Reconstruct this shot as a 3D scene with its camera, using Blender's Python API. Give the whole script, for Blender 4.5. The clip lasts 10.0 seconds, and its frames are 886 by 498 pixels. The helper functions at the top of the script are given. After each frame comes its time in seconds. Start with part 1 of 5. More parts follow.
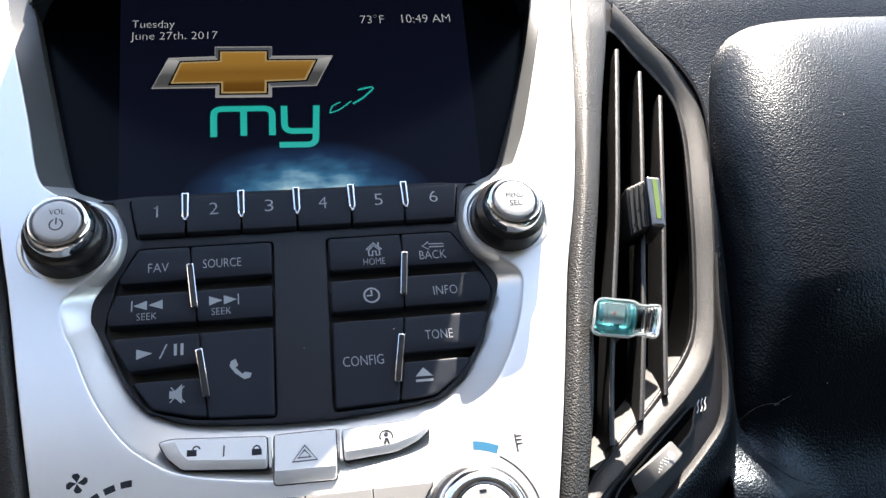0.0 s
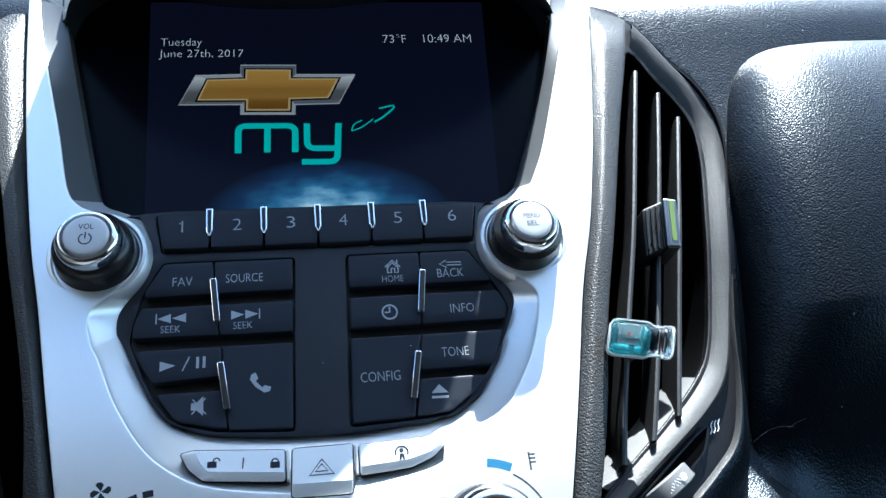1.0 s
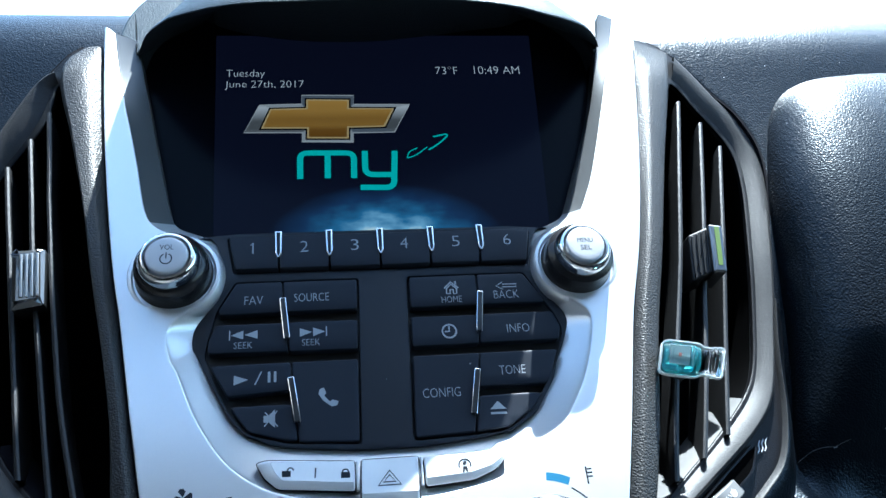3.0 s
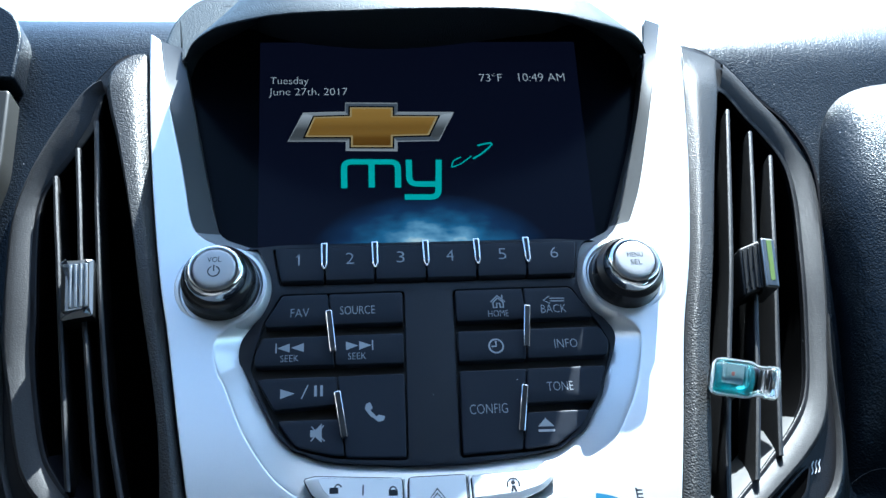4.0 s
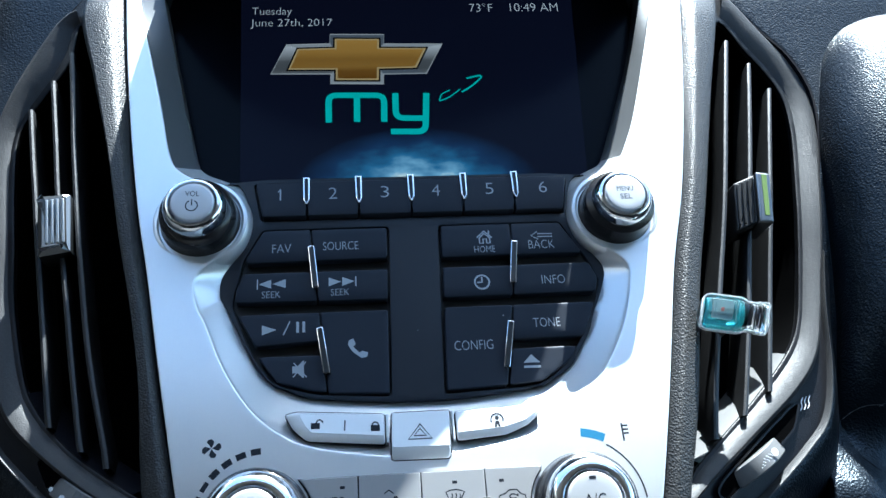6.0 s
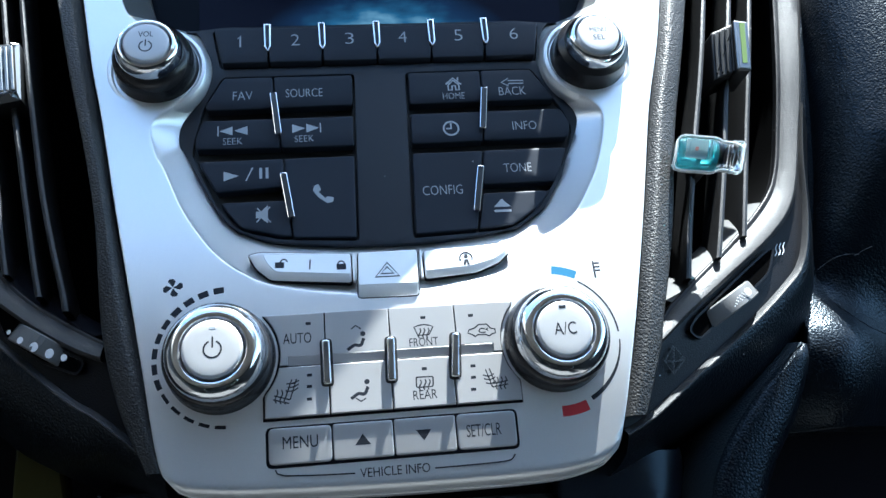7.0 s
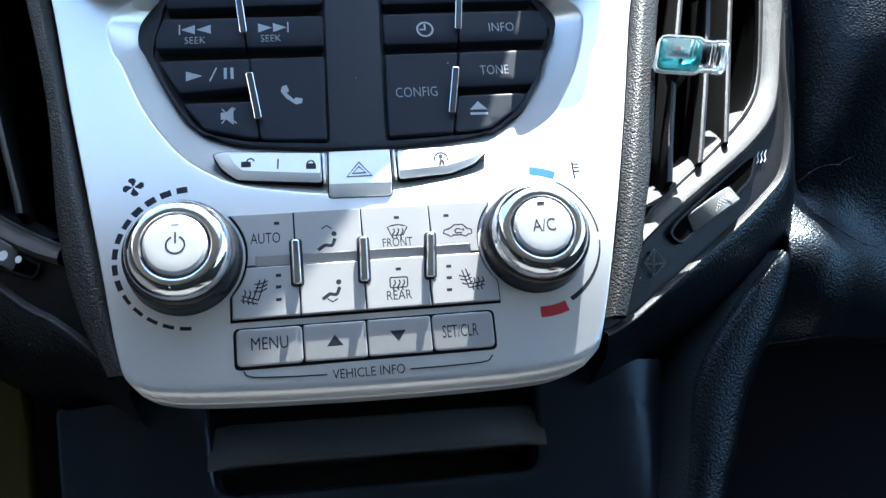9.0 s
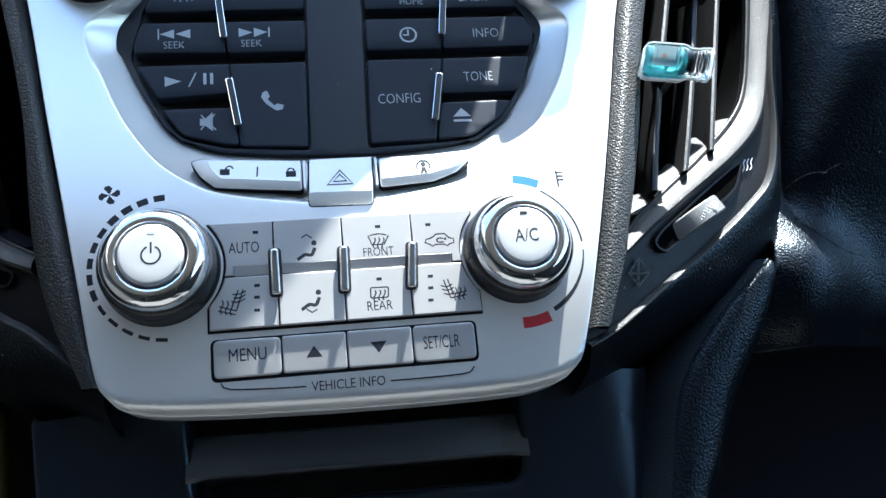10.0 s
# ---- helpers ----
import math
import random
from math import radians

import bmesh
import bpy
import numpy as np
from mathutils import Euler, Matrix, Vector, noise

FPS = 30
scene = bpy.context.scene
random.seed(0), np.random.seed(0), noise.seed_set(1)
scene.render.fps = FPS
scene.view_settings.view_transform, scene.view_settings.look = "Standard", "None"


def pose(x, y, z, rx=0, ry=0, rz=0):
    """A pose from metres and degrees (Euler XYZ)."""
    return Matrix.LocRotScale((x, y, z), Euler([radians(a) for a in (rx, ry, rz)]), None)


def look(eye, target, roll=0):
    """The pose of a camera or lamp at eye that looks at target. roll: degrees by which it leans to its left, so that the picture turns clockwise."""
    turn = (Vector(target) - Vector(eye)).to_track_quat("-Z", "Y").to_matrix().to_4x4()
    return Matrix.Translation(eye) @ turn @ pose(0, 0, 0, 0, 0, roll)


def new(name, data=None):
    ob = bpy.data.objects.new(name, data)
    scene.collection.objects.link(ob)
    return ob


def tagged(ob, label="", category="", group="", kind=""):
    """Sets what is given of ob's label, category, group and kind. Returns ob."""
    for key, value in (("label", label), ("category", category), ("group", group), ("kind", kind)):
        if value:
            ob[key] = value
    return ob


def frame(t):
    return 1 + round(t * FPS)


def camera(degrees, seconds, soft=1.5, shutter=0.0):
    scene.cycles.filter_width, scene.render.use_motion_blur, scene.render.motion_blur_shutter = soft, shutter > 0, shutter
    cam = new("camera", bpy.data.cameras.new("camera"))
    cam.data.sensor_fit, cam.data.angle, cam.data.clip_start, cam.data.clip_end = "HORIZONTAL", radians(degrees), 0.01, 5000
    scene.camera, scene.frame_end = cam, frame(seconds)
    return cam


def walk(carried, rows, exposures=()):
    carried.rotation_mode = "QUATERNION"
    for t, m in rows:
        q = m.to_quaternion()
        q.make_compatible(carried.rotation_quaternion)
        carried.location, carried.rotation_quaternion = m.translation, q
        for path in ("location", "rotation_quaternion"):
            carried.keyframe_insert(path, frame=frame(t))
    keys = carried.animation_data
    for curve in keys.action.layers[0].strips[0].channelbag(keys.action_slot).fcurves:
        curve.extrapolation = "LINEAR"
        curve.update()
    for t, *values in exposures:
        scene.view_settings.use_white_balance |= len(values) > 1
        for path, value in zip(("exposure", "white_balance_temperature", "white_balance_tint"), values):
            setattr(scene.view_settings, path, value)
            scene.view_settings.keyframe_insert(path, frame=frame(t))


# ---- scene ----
# Stack space: x to the passenger side, y into the dashboard, z up along the leaning face of the
# centre stack. STACK carries it into the world, leaning back in the car.
cam = camera(58.25, 10.0)
STACK = pose(0, 0, 0.95, -36, 0, 0)
PATH = [
    (0, (-0.00046, -0.24572, -0.10110), (0.07135, 0.10910, 0.06903), -8.525),
    (0.5, (0.00043, -0.24831, -0.10131), (0.07191, 0.10679, 0.06838), -8.062),
    (1, (-0.00099, -0.25127, -0.10023), (0.06216, 0.10265, 0.07513), -7.053),
    (1.5, (-0.00819, -0.26051, -0.10348), (0.03910, 0.09553, 0.07258), -5.086),
    (2, (-0.01312, -0.25616, -0.10341), (0.03800, 0.09999, 0.07134), -5.259),
    (2.5, (-0.01441, -0.25965, -0.10800), (0.03901, 0.09255, 0.07394), -5.938),
    (2.7, (-0.01483, -0.26050, -0.10814), (0.04131, 0.09255, 0.08169), -6.069),
    (3.8, (-0.02452, -0.26079, -0.09633), (0.02064, 0.09116, 0.08967), -5.020),
    (4, (-0.02380, -0.26068, -0.09721), (0.01756, 0.09116, 0.08853), -4.550),
    (4.5, (-0.02384, -0.25932, -0.09597), (0.01519, 0.09228, 0.09071), -4.549),
    (5, (-0.01964, -0.25643, -0.09641), (0.02136, 0.09794, 0.08455), -4.685),
    (5.2, (-0.01933, -0.25742, -0.09768), (0.02022, 0.09794, 0.07919), -4.746),
    (6.3, (-0.01526, -0.24934, -0.10162), (0.02341, 0.11652, 0.05541), -4.304),
    (6.5, (-0.01422, -0.24193, -0.11096), (0.02441, 0.12546, 0.04244), -5.007),
    (7, (-0.01148, -0.23484, -0.12647), (0.03278, 0.13899, 0.00878), -5.446),
    (7.5, (-0.00796, -0.22483, -0.14187), (0.03989, 0.15302, -0.01964), -5.302),
    (8, (-0.00699, -0.22224, -0.14243), (0.04504, 0.15642, -0.02448), -5.796),
    (8.5, (-0.01121, -0.21987, -0.14209), (0.04065, 0.15886, -0.02432), -6.150),
    (9, (-0.01121, -0.22049, -0.14218), (0.04396, 0.15752, -0.02356), -6.249),
    (9.5, (-0.01130, -0.21930, -0.14198), (0.04516, 0.15767, -0.02073), -5.727),
    (10, (-0.00787, -0.21898, -0.13873), (0.05137, 0.15874, -0.02118), -6.279),
]
# the clip's camera cools its white balance during the first second
EXPOSURES = [(0, 2.97, 7100, 13), (0.6, 2.82, 6450, 8), (1.2, 2.69, 5420, 2), (5.2, 2.67, 5370, 1), (6.5, 2.74, 5580, 2), (7.4, 2.86, 5700, 3), (8.3, 3.0, 5850, 4), (10, 3.04, 5850, 4)]
walk(cam, [(t, STACK @ look(eye, target, roll)) for t, eye, target, roll in PATH], EXPOSURES)

# ---- world, sun, exposure ----
SUN_WAY = STACK.to_3x3() @ Vector((-0.25, 0.155, -1.0)).normalized()   # the way the sunlight travels
world = bpy.data.worlds.new("sky")
scene.world = world
world.use_nodes = True
wt = world.node_tree
sky = wt.nodes.new("ShaderNodeTexSky")
sky.sky_type, sky.sun_disc = "NISHITA", False
sky.sun_elevation = math.asin(-SUN_WAY.z)
sky.sun_rotation = math.atan2(-SUN_WAY.x, -SUN_WAY.y)
back = wt.nodes["Background"]
back.inputs[1].default_value = 0.105
glass_tint = wt.nodes.new("ShaderNodeVectorMath")      # green-tinted windscreen glass
glass_tint.operation = "MULTIPLY"
glass_tint.inputs[1].default_value = (0.97, 1.0, 0.93)
wt.links.new(sky.outputs[0], glass_tint.inputs[0])
wt.links.new(glass_tint.outputs[0], back.inputs[0])
lamp = bpy.data.lights.new("sun", "SUN")
lamp.energy, lamp.angle, lamp.color = 5.0, radians(0.53), (1.0, 0.95, 0.88)
sun = new("sun", lamp)
sun.matrix_world = look((0, 0, 3), Vector((0, 0, 3)) + SUN_WAY)

# ---- materials ----
def material(name, colour, rough=0.5, metal=0.0, bump=0.0, scale=800.0, speck=0.06, large=0.08, coat=0.0,
             kind="noise", transmission=0.0, ior=1.45, emit=None, power=1.0, bump_dist=0.0004, spec=0.5, tint=(1, 1, 1), dust=0.0):
    """A surface with fine and broad variation of colour and gloss, and a fine relief."""
    m = bpy.data.materials.new(name)
    m.use_nodes = True
    nt = m.node_tree
    p = nt.nodes["Principled BSDF"]
    co = nt.nodes.new("ShaderNodeTexCoord")
    fine = nt.nodes.new("ShaderNodeTexNoise")
    fine.inputs["Scale"].default_value, fine.inputs["Detail"].default_value = scale, 3
    broad = nt.nodes.new("ShaderNodeTexNoise")
    broad.inputs["Scale"].default_value, broad.inputs["Detail"].default_value = 22, 4
    for n in (fine, broad):
        nt.links.new(co.outputs["Object"], n.inputs["Vector"])
    both = nt.nodes.new("ShaderNodeMath")
    both.operation = "MULTIPLY_ADD"
    nt.links.new(fine.outputs["Fac"], both.inputs[0])
    both.inputs[1].default_value = speck
    wide = nt.nodes.new("ShaderNodeMath")
    wide.operation = "MULTIPLY_ADD"
    nt.links.new(broad.outputs["Fac"], wide.inputs[0])
    wide.inputs[1].default_value, wide.inputs[2].default_value = large, 1 - (speck + large) / 2
    nt.links.new(wide.outputs[0], both.inputs[2])
    mul = nt.nodes.new("ShaderNodeVectorMath")
    mul.operation = "SCALE"
    mul.inputs[0].default_value = colour
    nt.links.new(both.outputs[0], mul.inputs["Scale"])
    nt.links.new(mul.outputs[0], p.inputs["Base Color"])
    if dust:      # sparse pale specks of dust
        spots = nt.nodes.new("ShaderNodeTexVoronoi")
        spots.inputs["Scale"].default_value = 170
        nt.links.new(co.outputs["Object"], spots.inputs["Vector"])
        tone = nt.nodes.new("ShaderNodeSeparateColor")
        nt.links.new(spots.outputs["Color"], tone.inputs[0])
        size, few, both2 = (nt.nodes.new("ShaderNodeMath") for _ in range(3))
        size.operation, few.operation, both2.operation = "LESS_THAN", "GREATER_THAN", "MULTIPLY"
        nt.links.new(spots.outputs["Distance"], size.inputs[0])
        size.inputs[1].default_value = 0.045
        nt.links.new(tone.outputs[0], few.inputs[0])
        few.inputs[1].default_value = 1 - dust
        nt.links.new(size.outputs[0], both2.inputs[0]), nt.links.new(few.outputs[0], both2.inputs[1])
        mix = nt.nodes.new("ShaderNodeMix")
        mix.data_type = "RGBA"
        nt.links.new(both2.outputs[0], mix.inputs["Factor"])
        nt.links.new(mul.outputs[0], mix.inputs[6])
        mix.inputs[7].default_value = (0.34, 0.35, 0.37, 1)
        nt.links.new(mix.outputs[2], p.inputs["Base Color"])
    r = nt.nodes.new("ShaderNodeMath")
    r.operation = "MULTIPLY_ADD"
    nt.links.new(broad.outputs["Fac"], r.inputs[0])
    r.inputs[1].default_value, r.inputs[2].default_value = 0.12, max(0.0, rough - 0.06)
    nt.links.new(r.outputs[0], p.inputs["Roughness"])
    p.inputs["Metallic"].default_value = metal
    p.inputs["IOR"].default_value = ior
    p.inputs["Specular IOR Level"].default_value = spec
    p.inputs["Specular Tint"].default_value = (*tint, 1)
    p.inputs["Transmission Weight"].default_value = transmission
    p.inputs["Coat Weight"].default_value = coat
    p.inputs["Coat Roughness"].default_value = 0.08
    if emit:
        p.inputs["Emission Color"].default_value = (*emit, 1)
        p.inputs["Emission Strength"].default_value = power
    if bump:
        b = nt.nodes.new("ShaderNodeBump")
        b.inputs["Strength"].default_value, b.inputs["Distance"].default_value = bump, bump_dist
        if kind == "grain":
            v = nt.nodes.new("ShaderNodeTexVoronoi")
            v.feature = "SMOOTH_F1"
            v.inputs["Scale"].default_value = scale
            v.inputs["Smoothness"].default_value = 0.35
            warp = nt.nodes.new("ShaderNodeVectorMath")
            warp.operation = "MULTIPLY_ADD"
            warp.inputs[1].default_value = (0.0007, 0.0007, 0.0007)
            mid = nt.nodes.new("ShaderNodeTexNoise")
            mid.inputs["Scale"].default_value = scale * 0.45
            nt.links.new(co.outputs["Object"], mid.inputs["Vector"])
            nt.links.new(mid.outputs["Color"], warp.inputs[0])
            nt.links.new(co.outputs["Object"], warp.inputs[2])
            nt.links.new(warp.outputs[0], v.inputs["Vector"])
            h = nt.nodes.new("ShaderNodeMath")
            h.operation = "MULTIPLY_ADD"
            nt.links.new(fine.outputs["Fac"], h.inputs[0])
            h.inputs[1].default_value = 0.35
            nt.links.new(v.outputs["Distance"], h.inputs[2])
            nt.links.new(h.outputs[0], b.inputs["Height"])
            b.invert = True
        else:
            nt.links.new(fine.outputs["Fac"], b.inputs["Height"])
        nt.links.new(b.outputs[0], p.inputs["Normal"])
    return m


SILVER = material("silver_paint", (0.75, 0.76, 0.77), 0.33, 0.60, 0.05, 4600, 0.14, 0.07, coat=0.12)
SILVER_KEY = material("silver_key_paint", (0.42, 0.415, 0.415), 0.42, 0.45, 0.06, 4200, 0.10, 0.08)
SWITCH_PAINT = material("pale_switch_paint", (0.86, 0.87, 0.88), 0.36, 0.28, 0.04, 4800, 0.10, 0.06)
CAP_PAINT = material("satin_cap_paint", (0.50, 0.50, 0.505), 0.42, 0.45, 0.05, 4600, 0.12, 0.08)
FASCIA = material("charcoal_satin_plastic", (0.0092, 0.0132, 0.022), 0.50, 0, 0.05, 3000, 0.3, 0.3, dust=0.08)
KEY = material("charcoal_key_plastic", (0.0165, 0.0215, 0.033), 0.52, 0, 0.05, 3000, 0.3, 0.3, dust=0.07, spec=0.28)
DARK = material("black_plastic", (0.006, 0.006, 0.007), 0.5, 0, 0.1, 1500, 0.2, 0.2)
GLOSS = material("black_rubbery_plastic", (0.014, 0.014, 0.016), 0.25, 0, 0.03, 1500, 0.2, 0.2)
CHROME = material("chrome", (0.80, 0.81, 0.83), 0.10, 1.0, 0.0, 900, 0.02, 0.05)
INNER_BEZEL = material("dark_grey_bezel_paint", (0.115, 0.12, 0.125), 0.42, 0.25, 0.05, 4200, 0.2, 0.12)
SATIN = material("satin_chrome", (0.19, 0.20, 0.21), 0.30, 1.0, 0.04, 2500, 0.06, 0.08)
GREY = material("dark_grey_plastic", (0.10, 0.10, 0.10), 0.45, 0, 0.1, 1500, 0.2, 0.2)
GRAIN = material("grained_dash_vinyl", (0.0024, 0.0036, 0.0060), 0.33, 0, 0.85, 1250, 0.25, 0.2, kind="grain", bump_dist=0.0002, spec=0.33, tint=(0.66, 0.84, 1.0), dust=0.35)
BAR_INLAY = material("dark_satin_bar_inlay", (0.055, 0.056, 0.058), 0.35, 0.6, 0.08, 2500, 0.2, 0.2)
FINE_GRAIN = material("fine_grained_trim", (0.030, 0.030, 0.030), 0.45, 0, 0.85, 1500, 0.8, 0.15, kind="grain", bump_dist=0.00024, spec=0.32, dust=0.2)
SLAT = material("black_slat_plastic", (0.011, 0.011, 0.012), 0.45, 0, 0.5, 2200, 0.25, 0.15, kind="grain", bump_dist=0.00012)
HOUSING = material("black_grained_housing", (0.0055, 0.0055, 0.007), 0.42, 0, 0.4, 2200, 0.25, 0.15, kind="grain", bump_dist=0.00016, spec=0.2, dust=0.2)
FRAME_GRAIN = material("speckled_vent_frame", (0.036, 0.036, 0.037), 0.46, 0, 0.5, 2500, 1.1, 0.15, kind="grain", bump_dist=0.00016, spec=0.2, dust=0.25)
# near-black colour that holds the shade inside ducts and slots
VENT_DARK = material("recess_shade_black", (0.0010, 0.0010, 0.0012), 0.9, 0, 0, 900, 0.2, 0.2, spec=0.02)
WHEEL = material("grey_wheel_plastic", (0.11, 0.11, 0.11), 0.42, 0, 0.08, 1800, 0.2, 0.2)
# pale colour that stands in for sunlight on the right vent's sill
SUNLIT_SILL = material("sunlit_sill_plastic", (0.12, 0.12, 0.12), 0.5, 0, 0.1, 1500, 0.2, 0.2)
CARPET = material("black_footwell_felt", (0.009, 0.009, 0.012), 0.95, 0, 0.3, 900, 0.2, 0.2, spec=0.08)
HOOD_VINYL = material("satin_hood_vinyl", (0.022, 0.030, 0.038), 0.5, 0, 0.7, 1500, 0.3, 0.2, kind="grain", bump_dist=0.00022, spec=0.16, tint=(0.7, 0.88, 1.0))
PRINT = material("pale_key_print", (0.37, 0.40, 0.44), 0.5, 0, 0, 900, 0.05, 0.05)
INK = material("dark_key_print", (0.018, 0.021, 0.028), 0.5, 0, 0, 900, 0.05, 0.05, spec=0.2)
BLUE_INK = material("blue_print", (0.02, 0.13, 0.24), 0.4, 0, 0, 900, 0.05, 0.05)
RED_INK = material("red_print", (0.45, 0.03, 0.04), 0.4, 0, 0, 900, 0.05, 0.05)
GLASS_BLACK = material("black_screen_glass", (0.0030, 0.0042, 0.0085), 0.20, 0, 0, 900, 0.1, 0.3, spec=0.06)
LCD_TEXT = material("lit_white_pixels", (0.02, 0.02, 0.02), 0.3, emit=(0.75, 0.82, 0.9), power=0.068)
LCD_TEAL = material("lit_teal_pixels", (0.01, 0.02, 0.02), 0.3, emit=(0.0, 0.42, 0.38), power=0.12)
LCD_GOLD = material("lit_gold_pixels", (0.02, 0.02, 0.01), 0.3, emit=(0.55, 0.22, 0.010), power=0.078)
LCD_STEEL = material("lit_grey_pixels", (0.02, 0.02, 0.02), 0.3, emit=(0.36, 0.39, 0.42), power=0.075)
def banded(m, low, high, bottom, top, bands):
    """Lets a lit surface's glow change with height, from band to band."""
    nt = m.node_tree
    p = nt.nodes["Principled BSDF"]
    co, sep, span, ramp = (nt.nodes.new("ShaderNode" + n) for n in ("TexCoord", "SeparateXYZ", "MapRange", "ValToRGB"))
    nt.links.new(co.outputs["Object"], sep.inputs[0])
    nt.links.new(sep.outputs["Z"], span.inputs["Value"])
    span.inputs["From Min"].default_value, span.inputs["From Max"].default_value = bottom, top
    nt.links.new(span.outputs[0], ramp.inputs[0])
    for k, (at, f) in enumerate(bands):
        e = ramp.color_ramp.elements[0] if k == 0 else ramp.color_ramp.elements[-1] if k == len(bands) - 1 else ramp.color_ramp.elements.new(at)
        e.position = at
        e.color = (*(x + (y - x) * f for x, y in zip(low, high)), 1)
    nt.links.new(ramp.outputs[0], p.inputs["Emission Color"])


banded(LCD_GOLD, (0.15, 0.060, 0.006), (0.50, 0.27, 0.055), -0.0075, 0.013, ((0.0, 0.0), (0.2, 0.12), (0.32, 0.5), (0.5, 0.42), (0.7, 0.8), (0.85, 0.85), (1.0, 1.0)))
banded(LCD_STEEL, (0.03, 0.035, 0.04), (0.62, 0.65, 0.68), -0.010, 0.0163, ((0.0, 0.35), (0.10, 0.9), (0.2, 0.25), (0.3, 0.1), (0.45, 0.12), (0.62, 0.6), (0.74, 1.0), (0.8, 0.3), (0.9, 0.15), (1.0, 0.7)))
LCD_RIM = material("lit_silver_pixels", (0.02, 0.02, 0.02), 0.3, emit=(0.6, 0.63, 0.66), power=0.06)
LCD_PALE = material("lit_pale_gold_pixels", (0.02, 0.02, 0.02), 0.3, emit=(0.75, 0.55, 0.25), power=0.055)
WHITE = material("white_print", (0.75, 0.76, 0.78), 0.4, 0, 0, 900, 0.05, 0.05)
HEADLINER = material("pale_headliner_cloth", (0.62, 0.58, 0.53), 0.9, 0, 0.4, 1200, 0.2, 0.1)
SEAT_CLOTH = material("grey_cabin_trim", (0.06, 0.06, 0.061), 0.8, 0, 0.4, 900, 0.2, 0.2)
ASPHALT = material("asphalt", (0.05, 0.05, 0.052), 0.9, 0, 0.5, 60, 0.3, 0.3)

# ---- shapes of the stack, in millimetres ----
def curve(x, xs, vs):
    """A smooth curve through points (cubic, with finite-difference slopes)."""
    x = min(max(x, xs[0]), xs[-1])
    k = max(0, min(len(xs) - 2, int(np.searchsorted(xs, x, side="right")) - 1))
    def slope(n):
        a, b = max(n - 1, 0), min(n + 1, len(xs) - 1)
        return (vs[b] - vs[a]) / (xs[b] - xs[a])
    h = xs[k + 1] - xs[k]
    f = (x - xs[k]) / h
    return ((2 * f**3 - 3 * f**2 + 1) * vs[k] + (f**3 - 2 * f**2 + f) * h * slope(k)
            + (3 * f**2 - 2 * f**3) * vs[k + 1] + (f**3 - f**2) * h * slope(k + 1))


def face_y(v):
    """Depth of the silver face at height v."""
    return curve(v, (-130, -110, -80, -50, 0, 40, 145, 200), (-6, -8.5, -10.5, -9, -3, 0, 12, 20))


def edge_u(v):
    """Half width of the silver face at height v."""
    return curve(v, (-200, -115, -100, -54, -7, 36, 78, 130, 153, 220), (50, 58, 63.2, 75.5, 89.8, 101.5, 112, 124.7, 127.5, 128))


def base_y(u, v):
    """Depth of the silver face with its lower edge rolled under."""
    low = curve(u, (-68, -65.8, -62, -55, -41, -12, 18, 41, 50, 56, 60.2, 63.4), (-97, -105, -108.6, -110.3, -111.5, -112.7, -113.2, -112.9, -111.8, -110.2, -106.8, -98.2))
    k = min(max((low + 2.2 - v) / 3.8, 0), 1) if v < -95 else 0
    return face_y(v) + 8 * (1 - math.sqrt(1 - 0.98 * k * k))


def vent_y(u, v):
    """Depth of the vent housings, which turn back from the silver face."""
    return face_y(v) + 1 + 28 * math.tanh(max(0, abs(u) - edge_u(v)) * 0.42 / 28)


def smooth_loop(points, step=2.0, closed=True):
    """Catmull-Rom through the points, sampled about every step."""
    out, n = [], len(points)
    for i in range(n if closed else n - 1):
        a, b, c, d = (Vector(points[(i + k) % n] if closed else points[min(max(i + k, 0), n - 1)]) for k in (-1, 0, 1, 2))
        m = max(1, int((c - b).length / step))
        for j in range(m):
            f = j / m
            out.append(0.5 * (2 * b + (c - a) * f + (2 * a - 5 * b + 4 * c - d) * f * f + (3 * b - a - 3 * c + d) * f**3))
    if not closed:
        out.append(Vector(points[-1]))
    return out


def paired(a, b, n):
    """Two open lines, smoothed and sampled alike."""
    pa, pb = [], []
    for i in range(len(a) - 1):
        for j in range(n):
            f = j / n
            for src, dst in ((a, pa), (b, pb)):
                q = [Vector(src[min(max(i + k, 0), len(src) - 1)]) for k in (-1, 0, 1, 2)]
                dst.append(0.5 * (2 * q[1] + (q[2] - q[0]) * f + (2 * q[0] - 5 * q[1] + 4 * q[2] - q[3]) * f * f + (3 * q[1] - q[0] - 3 * q[2] + q[3]) * f**3))
    pa.append(Vector(a[-1])), pb.append(Vector(b[-1]))
    return pa, pb


def rounded(points, r=1.0, seg=4):
    """A polygon with its corners rounded. r: one radius or one for each corner."""
    out, n = [], len(points)
    for i in range(n):
        a, b, c = (Vector(points[(i + k) % n]) for k in (-1, 0, 1))
        rr = r[i] if isinstance(r, (list, tuple)) else r
        e, f = (a - b), (c - b)
        d = min(rr, e.length * 0.45, f.length * 0.45)
        p, q = b + e.normalized() * d, b + f.normalized() * d
        if d < 0.02:
            out.append(b)
            continue
        for k in range(seg + 1):
            s = k / seg
            out.append((1 - s)**2 * p + 2 * s * (1 - s) * b + s * s * q)
    return out


def rect(u0, v0, u1, v1, r=0.6, seg=4):
    return rounded([(u0, v0), (u1, v0), (u1, v1), (u0, v1)], r, seg)


